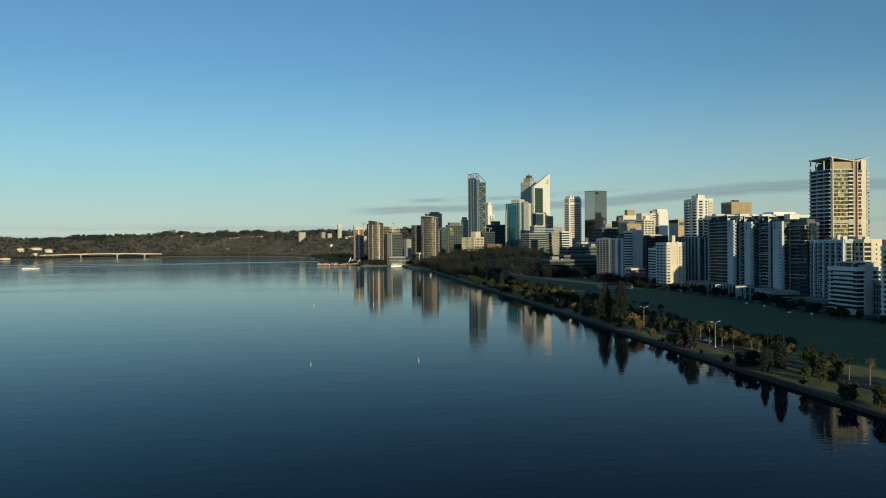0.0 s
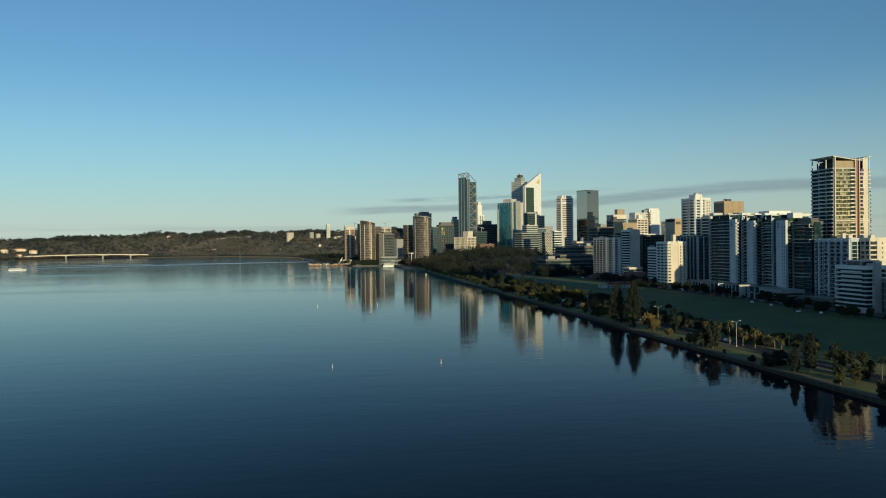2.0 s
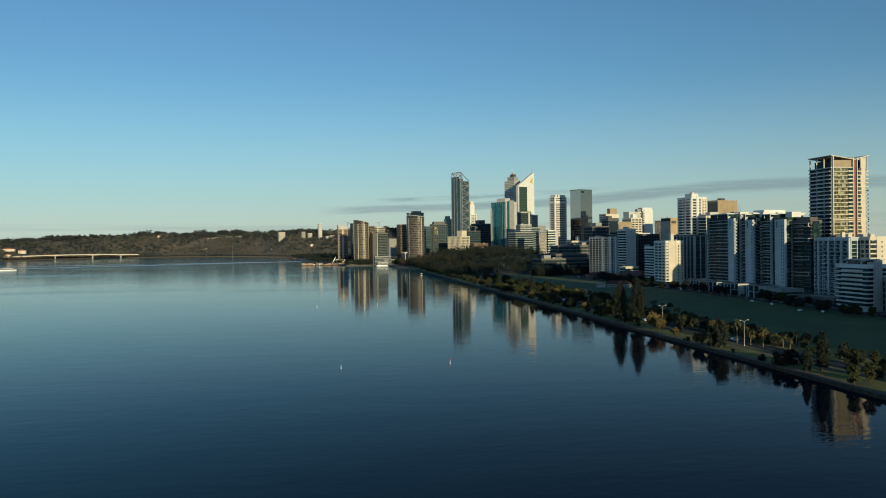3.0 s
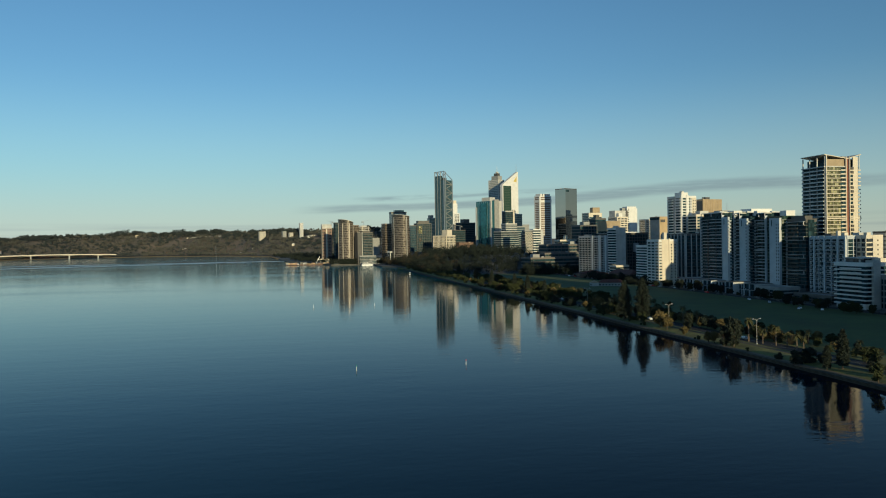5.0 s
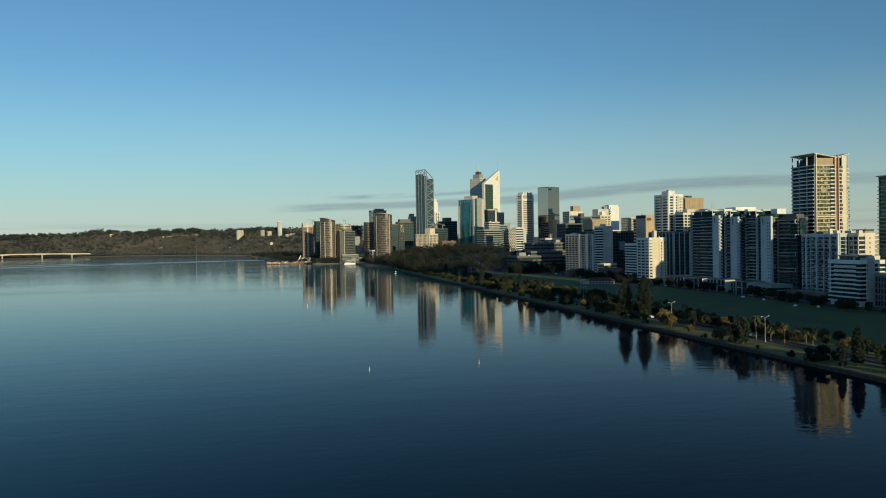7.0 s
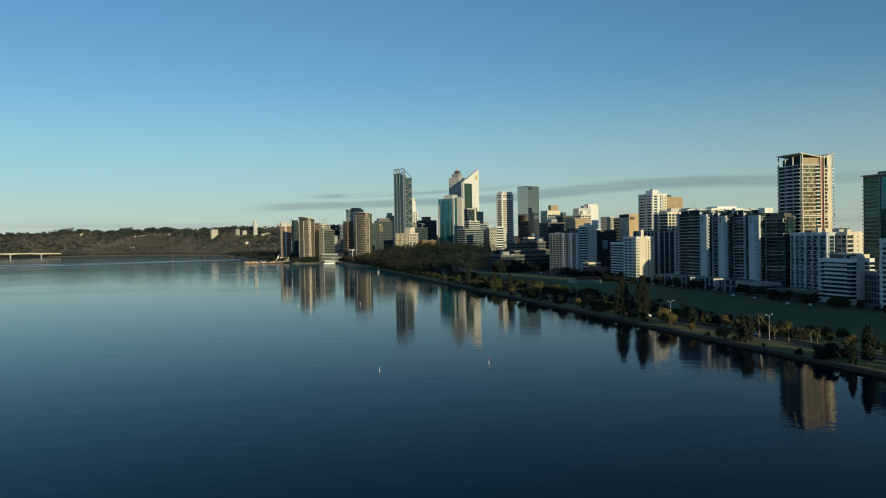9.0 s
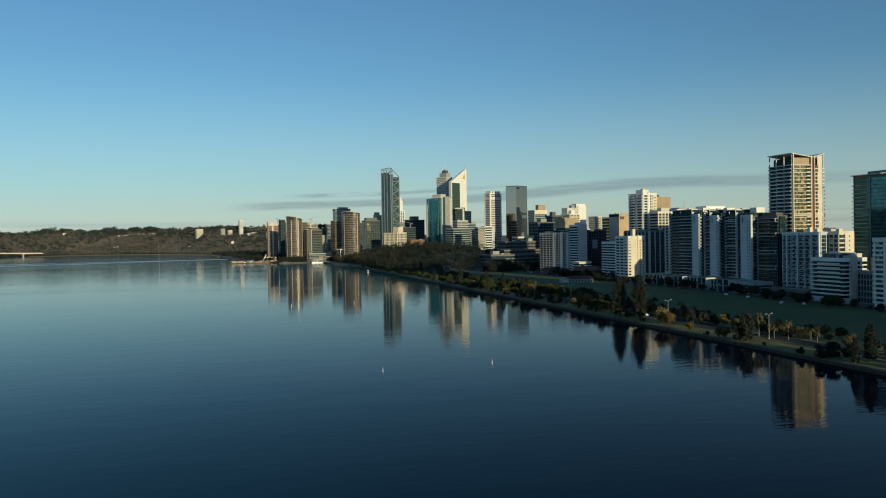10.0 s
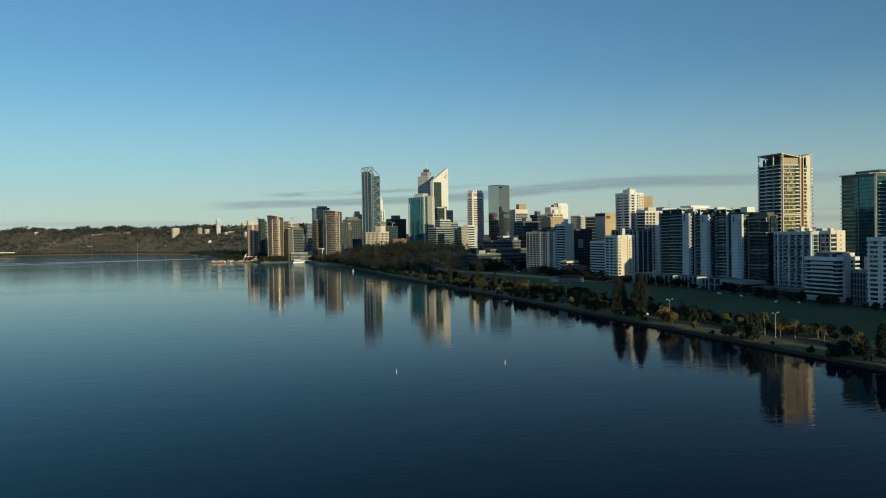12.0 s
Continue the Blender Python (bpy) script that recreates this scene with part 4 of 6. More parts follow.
# -- middle distance --
tower("office_block", "white stepped office block in sun", (480, 1452), 10, 36, 22, 104.0, 22, GLASS, WHITE, 2.2, 0.3, extras=(("upper_step", 13, 2, 101, 36, 18, 112, WHITE), ("end_wall", 16, -0.6, 0, 36.4, 0, 108, WHITE), ("dark_recess", 8, -0.7, 60, 13, 0, 104, DGREY), ("plant_room", 3, 5, 102, 11, 14, 109, MGREY)))
tower("office_block", "cream office block with rounded bays", (378, 1252), 15, 24, 24, 86.0, 20, GLASS, OFFW, 1.9, 0.4, ps=(4, 1.4, 0.6),
      extras=(("gable", 4, 0, 84, 12, 10, 91, WHITE), ("upper_step", 2, 8, 84, 26, 24, 96, LGREY)))
tower("office_tower", "grey-green glass office with a box on its roof", (630, 2000), 12, 44, 34, 121.0, 24, GBLUE, LGREY, 1.2, 0.3, pw=(2, 1.2, 0.5), ps=(2, 1.0, 0.4),
      extras=(("plant_room", 16, 4, 119, 40, 18, 135, BROWN), ("upper_band", 0, -0.6, 108, 44, 0, 119, OFFW)))
tower("office_block", "long dark office slab", (234, 1062), 8, 42, 26, 68.5, 14, GDARK, DGREY, 1.2, 0.3, ps=(10, 0.6, 0.4), extras=(("roof_room", 8, 4, 66, 18, 16, 72, MGREY),))
tower("office_block", "dark glass office with a stepped top", (268, 1085), 8, 18, 20, 79.0, 18, GDARK, DGREY, 1.0, 0.3, extras=(("roof_room", 3, 4, 77, 9, 12, 83, DGREY),))
tower("office_block", "dark office under a blank brown crown", (247.4, 998), 8, 22, 22, 71.0, 13, GDARK, DGREY, 1.4, 0.4, extras=(("blank_crown", -0.6, -0.6, 57, 22.6, 22.6, 71.2, BROWN),))
tower("office_block", "white office block with a flat roof", (346, 1150), 10, 22, 18, 58.0, 12, GDARK, WHITE, 1.8, 0.4)
tower("office_block", "dark office with deep grid windows", (250, 938), 8, 33, 26, 55.0, 12, GDARK, DGREY, 1.0, 0.5, ps=(9, 0.7, 0.6), pw=(7, 0.7, 0.6), extras=(("sign_panel", 10, -0.9, 28, 18, -0.1, 40, BLUEG),))
tower("apartment_block", "pinkish apartment tower with balconies", (505, 1400), 12, 18, 18, 85.0, 22, GLASS, OFFW, 1.4, 0.5, ps=(6, 1.0, 0.5))
tower("office_block", "low tan office in sun", (430, 1190), 15, 50, 26, 78.0, 14, GDARK, TAN, 1.8, 0.4)
tower("office_block", "white slab with a red roof sign", (560, 1300), 15, 40, 26, 83.0, 15, GLASS, WHITE, 1.8, 0.4, extras=(("sign_box", 4, -0.5, 78, 12, 0.2, 86, REDP),))
tower("office_block", "stepped concrete terraces with long bands", (172.6, 1036), 4, 62, 30, 40.5, 8, GDARK, TAUPE, 1.9, 0.9, ps=(12, 0.5, 0.3),
      extras=(("plant_room", 40, 8, 38, 48, 16, 43, MGREY), ("plant_room", 20, 6, 38, 27, 14, 42, DGREY)))
tower("office_block", "small cream upper terrace in the sun", (205, 1070), 8, 34, 16, 47.0, 9, GDARK, OFFW, 2.2, 0.7, extras=(("stair_tower", 10, 3, 44, 14, 8, 52, OFFW),))
tower("office_block", "low concrete building with long bands", (137, 1000), 4, 92, 34, 23.0, 4, GDARK, TAUPE, 1.8, 1.1,
      extras=(("roof_room", 6, 8, 21, 16, 18, 26, MGREY),))
tower("office_block", "grey banded upper storeys over a low office", (162, 1014), 4, 66, 20, 29.0, 6, GDARK, TAUPE, 1.7, 0.9, ps=(14, 0.4, 0.3))
tower("office_block", "small office with a white honeycomb screen", (246.2, 1377), 4, 15.5, 15, 66.0, 11, GBLUE, MGREY, 0.6, 0.3)
hc = bpy.data.objects["office_block.%03d" % (len([o for o in bpy.data.objects if o.name.startswith("office_block")]) - 1)]
for i in range(11):
    for k in range(4):
        a, b = (k * 3.85, i * 5.5 + 1), (k * 3.85 + 3.85, i * 5.5 + 6.5)
        for p, q in ((a, b), ((a[0], b[1]), (b[0], a[1]))):
            part("screen_bar", Mesh().tube((p[0], -0.9, p[1]), (q[0], -0.9, q[1]), 0.5, 0.5, 4).data("screen_bar", OFFW), hc)
tower("office_block", "white office with dark window strips", (303, 1500), 10, 23, 16, 69.5, 13, GDARK, WHITE, 2.0, 0.4, extras=(("end_wall", 17, -0.6, 0, 23.5, 0, 68, LGREY),))
tower("office_block", "white banded office slab", (248, 1515), 12, 26, 20, 82.4, 21, GDARK, LGREY, 1.7, 0.4)
tower("office_tower", "slim grey-blue glass office tower", (338, 1735), 12, 15, 14, 110.0, 24, GBLUE, MGREY, 0.7, 0.2)
tower("office_block", "plain grey office behind the honeycomb screen", (285, 1558), 10, 19, 14, 77.0, 16, GBLUE, MGREY, 1.2, 0.3)
tower("office_block", "grey banded office slab", (228, 1480), 20, 44, 26, 66.0, 14, GDARK, MGREY, 1.6, 0.4)
tower("office_block", "brown brick hall beside the gardens", (156, 1555), 15, 34, 18, 44.0, 3, DULLB, DULLB, 1.0, 0.4, ps=(5, 1.0, 0.5))
e = tower("hotel_block", "cream concrete hotel with deep frames", (128, 1552), 30, 24, 42, 59.5, 10, GDARK, OFFW, 1.5, 1.0, ps=(7, 1.1, 1.2), pw=(11, 1.1, 1.2), extras=(("roof_room", 6, 4, 57, 20, 20, 70, OFFW),))
# -- tall city towers --
e = tower("office_tower", "white banded office tower with a notched crown", (341, 1570), 20, 32, 18, 143.0, 34, DULLB, WHITE, 1.7, 0.5, ps=(2, 2.6, 0.6), pw=(2, 2.0, 0.6), base=4,
          extras=tuple(("crown_block", 2 + k * 7.5, -0.3, 141, 6.5 + k * 7.5, 17, 146.5, WHITE) for k in range(4)) + (("belt", -0.8, -0.8, 128, 32.8, 18.8, 133, WHITE),))
# dark lower panel and pale band paint the reflection of another building
tower("office_tower", "bronze mirror-glass office tower", (374, 1498), 28, 36, 29, 154.5, 1, GBRON, DGREY, 0.3, 0.05, top=0.6, extras=(("top_louvre", 1, -0.06, 146, 11, 0, 150, GDARK), ("lower_glazing", 0.3, -0.14, 0, 35.7, 0, 96, GBREFL), ("pale_band", 14, -0.2, 84, 35.7, -0.1, 91, GBRON)))
# the wider, darker-grey flank strip paints the shade beside the sunlit one
tower("office_tower", "teal glass tower with a pale stone flank", (237, 1590), 30, 30, 48, 134.0, 34, GTEAL, GTEAL, 0.5, 0.12, pw=(9, 0.5, 0.4), pier=STEEL,
      extras=(("stone_flank", 9, -1.0, 0, 23, 1.0, 136, MGREY), ("stone_flank", 23.1, -1.4, 0, 31, 1.0, 133, LGREY), ("stone_flank", 27, 0, 0, 31.5, 30, 126, LGREY), ("plant_room", 4, 8, 132, 20, 34, 141, LGREY), ("glass_bay", -2.2, 14, 0, 0, 32, 128, GTEAL),
              ("stone_edge", -1, 45, 0, 2, 49, 120, LGREY), ("stone_edge", -1, -0.8, 0, 1.5, 3, 132, LGREY)))
e = tower("office_tower", "tall stepped grey tower with a spired crown", (328, 1860), 30, 21, 36, 203.0, 46, GBLUE, LGREY, 2.2, 0.3, ps=(6, 1.5, 0.4), pw=(10, 1.6, 0.4), pier=LGREY,
          extras=(("crown_step", 3, 5, 201, 18, 28, 212, MGREY), ("crown_step", 6, 9, 212, 15, 22, 219, DGREY), ("crown_step", 8, 12, 219, 13, 18, 223, LGREY)))
part("spire", Mesh().tube((10.5, 15, 221), (10.5, 15, 240), 0.9, 0.15).data("spire", STEEL), e)
part("antenna", Mesh().tube((2, 36, 150), (2, 38, 178), 0.7, 0.2).data("antenna", STEEL), e)


def wedge_tower():
    e = thing("office_tower", "cream tower with a slanted knife-edge top and green glass strip", "building", 320.3, 1794, G, 25)
    m = Mesh()
    for y in (0, 9):
        m.v += [(0, y, 0), (52, y, 0), (52, y, 217), (49, y, 217), (0, y, 184)]
    m.f = [(0, 1, 2, 3, 4), (9, 8, 7, 6, 5), (0, 5, 6, 1), (1, 6, 7, 2), (2, 7, 8, 3), (3, 8, 9, 4), (4, 9, 5, 0)]
    part("body", m.data("body", WHITE), e)
    part("glass_strip", Mesh().box(2.5, -0.5, 60, 28, 0.0, 181).data("glass_strip", GSTRIP), e, "dark green glass panel")
    tm = Mesh().box(2.5, -0.62, 0, 28, -0.48, 0.4).data("transom", DGREY)
    for k in range(29):
        part("transom", tm, e, at=(0, 0, 62 + k * 4.1))
    em = Mesh()
    for y in (-0.5, 0.0):
        em.v += [(36, y, 193), (46, y, 191), (47, y, 206), (43, y, 201)]
    em.f = [(0, 1, 2, 3), (7, 6, 5, 4), (0, 4, 5, 1), (1, 5, 6, 2), (2, 6, 7, 3), (3, 7, 4, 0)]
    part("emblem", em.data("emblem", GILT), e, "pale gold emblem plate")
    part("spire", Mesh().tube((50, 5, 215), (50, 5, 238), 0.9, 0.15).data("spire", STEEL), e)


wedge_tower()
tower("office_tower", "dark glass office with a pale core", (297.5, 1690), 10, 25, 18, 115.0, 26, GDARK, DGREY, 0.6, 0.2, extras=(("lift_core", 19, -1, 0, 24, 4, 117, OFFW), ("roof_slab", -1, -1, 112.4, 26, 19, 114.6, LGREY)))


def lattice_tower():
    e = thing("office_tower", "tall glass tower with steel lattice and an open slanted crown", "building", 228, 2080, G, 30)
    R, L, h = 32, 37, 219
    part("body", Mesh().box(0, 0, 0, R, L, h).data("body", GBLUE), e)
    part("glass_slab", Mesh().box(-1.2, 12, 0, 6, L + 0.6, h + 12).data("glass_slab", GBLUE), e)
    sl = Mesh().box(-0.3, -0.3, 0, R + 0.3, L + 0.3, 0.35).data("floor_band", DGREY)
    for i in range(46):
        part("floor_band", sl, e, at=(0, 0, 4 + i * 4.65))
    for x in (0, 6, R):
        part("column", Mesh().box(x - 1, -1.6, 0, x + 1, 0, h + (24 if x < 10 else 0)).data("column", STEEL), e)
    for y in (13, 25, L):
        part("column", Mesh().box(-1.6, y - 1, 0, 0, y + 1, h + 25).data("column", MGREY), e)
    for k in range(9):
        z = 6 + k * 23.6
        for a, b in (((7, z), (R - 1, z + 11.8)), ((R - 1, z + 11.8), (7, z + 23.6))):
            part("brace", Mesh().tube((a[0], -1.3, a[1]), (b[0], -1.3, b[1]), 0.8, 0.8, 5).data("brace", MGREY), e)
        part("beam", Mesh().box(6, -1.4, z + 11.2, R, -0.6, z + 12.4).data("beam", MGREY), e)
    for a, b in (((0, -1, h + 25), (0, L, h + 24)), ((0, -1, h + 25), (R, -1, h + 1)), ((6, -1, h + 20), (0, -1, h + 10)), ((6, L, h + 20), (R, L, h + 1)), ((0, L, h + 25), (6, L, h + 20)),
                 ((0, 12, h + 25), (0, 0, h + 12)), ((0, 25, h + 25), (0, 13, h + 12)), ((0, -1, h + 12), (0, L, h + 12))):
        part("crown_beam", Mesh().tube(a, b, 1.0, 1.0, 5).data("crown_beam", STEEL), e)
    part("plant_room", Mesh().box(4, 10, h, 20, 30, h + 8).data("plant_room", DGREY), e)


lattice_tower()
tower("office_tower", "white stepped office tower with a cross-braced top", (323, 2388), 12, 18, 14, 137.0, 28, GLASS, WHITE, 1.3, 0.3, ps=(3, 2.6, 0.6), extras=(("upper_step", -4, 2, 100, 12, 12, 168, WHITE), ("upper_step", -2, 3, 168, 9, 11, 178, OFFW), ("side_core", -9, 3, 90, -4, 12, 176, DGREY)))
tower("office_block", "dark grey glass office block", (205, 1752), 20, 40, 26, 91.0, 20, GDARK, DGREY, 1.2, 0.3, extras=(("roof_room", 10, 4, 89, 26, 20, 98, DGREY),))
tower("office_block", "dark brown office block", (160, 1640), 20, 34, 20, 72.0, 14, GDARK, DGREY, 1.2, 0.3)
# gold and bronze boxes paint a reflection onto the black glass
tower("office_tower", "black glass quay tower with a gold reflection", (113, 1850), 8, 38, 26, 93.0, 22, GDARK, DGREY, 0.7, 0.2, ps=(9, 0.5, 0.4), pw=(5, 0.5, 0.4), extras=(("bright_bay", 4, -0.4, 66, 13, 0, 84, GGOLD), ("bright_bay", 5, -0.4, 46, 11, 0, 54, GBRZ), ("roof_room", 5, 4, 91, 33, 22, 98, DGREY)))
tower("office_block", "dark glass block beside the black tower", (96, 1850), 8, 16, 20, 88.0, 20, GBLUE, DGREY, 0.6, 0.2)
tower("office_tower", "dark glass quay tower", (207, 2200), 10, 19, 20, 117.0, 26, GBLUE, MGREY, 0.6, 0.2, extras=(("roof_room", 2, 4, 115, 14, 18, 124, MGREY),))
round_tower("apartment_tower", "curved bronze-glass apartment tower on the quay", 37, 1596, 25, 16.5, 24, 100.0, 26, GBRZ, UMBER, 1.0, 0.4, 4, 5.0, LGREY)
tower("apartment_tower", "tall grey glass tower behind the curved one", (140, 2580), 8, 54, 30, 148.0, 34, GBLUE, MGREY, 1.0, 0.4, extras=(("crown", -1, -1, 146, 55, 31, 150, DGREY), ("crown", 14, 2, 150, 46, 24, 156, GBLUE)))
tower("apartment_block", "grey glass block behind the curved tower", (68, 2230), 10, 14, 16, 93.0, 22, GBLUE, MGREY, 1.0, 0.3)
tower("apartment_block", "bronze wing of the curved tower", (9, 1640), 20, 15, 18, 88.0, 22, GBRZ, UMBER, 1.0, 0.4)
tower("pavilion", "open white quay pavilion", (14, 1600), 20, 18, 14, 27.0, 1, GLASS, WHITE, 1.0, 0.6, ps=(4, 1.0, 0.6))
tower("apartment_tower", "unfinished red-brick tower with a white top", (-122, 1835), 6, 23, 14, 90.5, 24, GDARK, BRICK, 1.6, 0.4, pw=(4, 1.2, 0.6), ps=(7, 1.0, 0.6), pier=BRICK, extras=(("top_box", -0.7, -0.7, 81, 23.7, 14.7, 91, LGREY), ("hoist", -1.6, -1.4, 0, 0.6, 0, 86, DGREY), ("core_wall", 9.5, -1.0, 0, 12.5, 0, 80, OFFW)))
round_tower("apartment_tower", "oval bronze apartment tower with bright ribs", -77, 1643, 30, 14.5, 19.5, 89.5, 23, GBRZ, UMBER, 1.3, 0.5, 7, 8.0, OFFW)
tower("apartment_block", "shorter wing of the oval tower", (-57, 1690), 25, 13.5, 20, 86.5, 23, GBRZ, UMBER, 1.2, 0.5)
tower("apartment_block", "grey banded quay apartment block", (-53, 1613), 14, 33, 18, 69.0, 19, GDARK, TAUPE, 1.2, 0.8, extras=(("side_wall", -1.4, -1.4, 0, 8.5, 18.8, 68, DGREY), ("edge_strip", 8.6, -1.3, 0, 9.6, 0, 68, LGREY), ("roof_room", 10, 3, 67, 28, 14, 71, TAUPE),))
round_tower("apartment_tower", "round-cornered apartment tower behind the grey block", -32, 1728, 20, 15.5, 14, 83.5, 22, GBRZ, LGREY, 1.1, 0.5, 6, 0.0, OFFW)
tower("podium", "grey quay podium with glazed front", (-50, 1603), 5, 34, 8, 19.0, 5, GDARK, MGREY, 1.0, 0.8)
tower("apartment_tower", "dark tower at the quay's back", (-82, 2000), 20, 12, 12, 101.0, 26, GDARK, DGREY, 0.8, 0.3)
tower("apartment_tower", "slim cream tower at the quay's back", (-66, 2010), 20, 8, 12, 96.0, 24, GLASS, OFFW, 1.2, 0.3)
# -- far blocks on and below the hill --
for c, R, L, z0, H, m, lb in (((-172, 2990), 14, 10, 55, 127, WHITE, "slim white residential tower below the hill"), ((-338, 3206), 27, 16, 60, 98, OFFW, "cream flats on the hillside"),
                              ((-240, 3078), 15, 14, 55, 97, MGREY, "grey flats on the hillside"), ((-213, 3046), 15, 14, 50, 90, OFFW, "cream-fronted flats on the hillside"),
                              ((-143, 2962), 11, 10, 40, 76, WHITE, "small white flats on the hillside"), ((-128, 2956), 26, 12, 40, 79, OFFW, "long low cream flats on the hillside"),
                              ((-76, 2856), 15, 12, 30, 76, OFFW, "cream flats beyond the quay"), ((-78, 3000), 20, 14, 60, 112, OFFW, "cream block on the crest"),
                              ((-60, 2380), 30, 20, G, 46, WHITE, "white office beyond the quay"),
                              ((-10, 2300), 26, 18, G, 52, OFFW, "pale office beyond the quay"), ((40, 2250), 24, 18, G, 60, MGREY, "grey office beyond the quay"),
                              ((300, 2300), 40, 30, G, 96, DGREY, "dark office at the city's back"), ((420, 2000), 40, 30, G, 90, MGREY, "grey office at the city's back"),
                              ((120, 2200), 40, 26, G, 88, DGREY, "dark office beyond the quay"), ((640, 930), 24, 18, G, 52, DGREY, "grey glass office beyond the terrace"),
                              ((700, 980), 60, 30, G, 44, OFFW, "pale long office beyond the terrace")):
    e = tower("apartment_block", lb, c, 20, R, L, H, max(6, int((H - 20) / 3.6)), MGREY, m, 2.0, 0.3)


# ---- foreshore trees ----
def broad_tree(leaf, h, r, seed, blobs=9, count=90, size=0.55, name="park_tree", label="", low=0.3):
    rng = random.Random(seed)
    e = thing(name, label, "tree", 0, 0, G)
    t = Mesh().tube((0, 0, -0.2), (0.1, 0.1, h * 0.45), h * 0.03, h * 0.02)
    c = Mesh()
    for k in range(blobs):
        a, q = rng.random() * 6.28, math.sqrt(rng.random())
        z = h * rng.uniform(low, 0.92)
        rr = r * (1.1 - abs(z / h - 0.5) * 1.3)
        p = (math.cos(a) * q * rr * 0.8, math.sin(a) * q * rr * 0.8, z)
        t.tube((0.1, 0.1, h * rng.uniform(0.22, 0.42)), p, h * 0.014, h * 0.004, 5)
        s = r * rng.uniform(0.22, 0.5)
        c.leaves(rng, p, (s, s, s * 0.75), count, size)
    part("trunk", t.data("trunk", BARK), e)
    part("crown", c.data("crown", leaf), e)
    return e


def pine(h, r, seed, label):
    rng = random.Random(seed)
    e = thing("pine_tree", label, "tree", 0, 0, G)
    t = Mesh().tube((0, 0, -0.2), (0, 0, h), h * 0.022, 0.05)
    c = Mesh()
    z = h * 0.12
    while z < h * 0.985:
        k = 1 - z / h
        rr = r * min(1.0, 0.22 + k * 1.9) * rng.uniform(0.85, 1.1)
        n = 7 if k > 0.15 else 4
        for i in range(n):
            a = i * 6.283 / n + rng.random()
            d = rr * rng.uniform(0.75, 1.08)
            tip = (math.cos(a) * d, math.sin(a) * d, z + d * 0.12)
            t.tube((0, 0, z), tip, 0.07, 0.02, 4)
            for f in (0.35, 0.65, 0.92):
                c.leaves(rng, (tip[0] * f, tip[1] * f, z + d * 0.12 * f), (d * 0.24 + 0.2, d * 0.24 + 0.2, 0.4), 12, 0.44, 0.5)
        z += h * 0.036
    part("trunk", t.data("trunk", BARK), e)
    part("crown", c.data("crown", LEAFD), e)
    return e


def palm(h, seed, label):
    rng = random.Random(seed)
    e = thing("palm_tree", label, "tree", 0, 0, G)
    t = Mesh()
    for i in range(6):
        t.tube((0.05 * math.sin(i), 0, h * i / 6 - 0.1), (0.05 * math.sin(i + 1), 0, h * (i + 1) / 6), 0.25 - i * 0.012, 0.24 - i * 0.012, 8)
    part("trunk", t.data("trunk", PALMT), e)
    for k in range(30):
        a = k * 2.4 + rng.random()
        up = rng.uniform(-0.6, 1.1)
        ln = rng.uniform(1.6, 2.3)
        m = Mesh()
        px = None
        for i in range(6):
            s = i / 5
            rr = ln * s
            z = h + math.sin(up) * ln * s - 1.5 * s * s * (1.1 - up * 0.3)
            x, y = math.cos(a) * rr * math.cos(up * 0.6), math.sin(a) * rr * math.cos(up * 0.6)
            w = 0.34 * math.sin(math.pi * min(0.97, 0.12 + s * 0.85))
            sx, sy = -math.sin(a) * w, math.cos(a) * w
            m.v += [(x - sx, y - sy, z - w * 0.5), (x, y, z), (x + sx, y + sy, z - w * 0.5)]
            if i:
                b = i * 3
                m.f += [(b - 3, b - 2, b + 1, b), (b - 2, b - 1, b + 2, b + 1)]
        part("frond", m.data("frond", LEAFP), e)
    return e


def put(proto, x, y, s=1.0, turn=0.0):
    ob = copy_thing(proto, pose(x, y, bank_z(x), 0, 0, turn))
    ob.scale = (s, s, s)
    return ob


rng = random.Random(11)
GUM = [broad_tree(LEAF, 8, 4.2, 21 + i, 17, 85, 0.5, "park_tree", "olive-green spreading tree on the foreshore grass") for i in range(3)]
GOLD = [broad_tree(LEAFY, 6.5, 3.6, 31 + i, 16, 85, 0.45, "park_tree", "yellowing leafy tree on the foreshore grass") for i in range(2)]
BUSH = [broad_tree(LEAF, 3.2, 2.2, 41 + i, 8, 80, 0.35, "shrub", "round dark shrub beside the riverside path") for i in range(2)]
FIG = [broad_tree(LEAFD, 9.5, 6.0, 51 + i, 20, 110, 0.6, "fig_tree", "dense dark spreading fig tree in the park") for i in range(2)]
COLUMN = [broad_tree(LEAFD, 12, 3.2, 81 + i, 40, 60, 0.45, "park_tree", "tall dense olive tree beside the river path", 0.12) for i in range(2)]
WILLOW = [broad_tree(LEAF, 8, 2.7, 91 + i, 26, 65, 0.4, "park_tree", "bushy grey-green tree beside the river wall", 0.2) for i in range(2)]
THIN = [broad_tree(TWIG, 5, 3.0, 111 + i, 22, 70, 0.24, "shrub", "thin brown twiggy shrub on the foreshore grass", 0.12) for i in range(2)]
DARK = [broad_tree(LEAFD, 5, 3.0, 101 + i, 20, 80, 0.42, "shrub", "broad dark shrub beside the riverside path", 0.12) for i in range(2)]
PINE = [pine(23, 4.3, 61, "tall dark conifer by the river wall"), pine(13.8, 2.0, 62, "dark conical conifer by the river wall")]
PALM = [palm(7.6, 71, "slender palm with a golden crown by the drive"), palm(5.4, 72, "short palm with a shaggy crown on the park edge")]


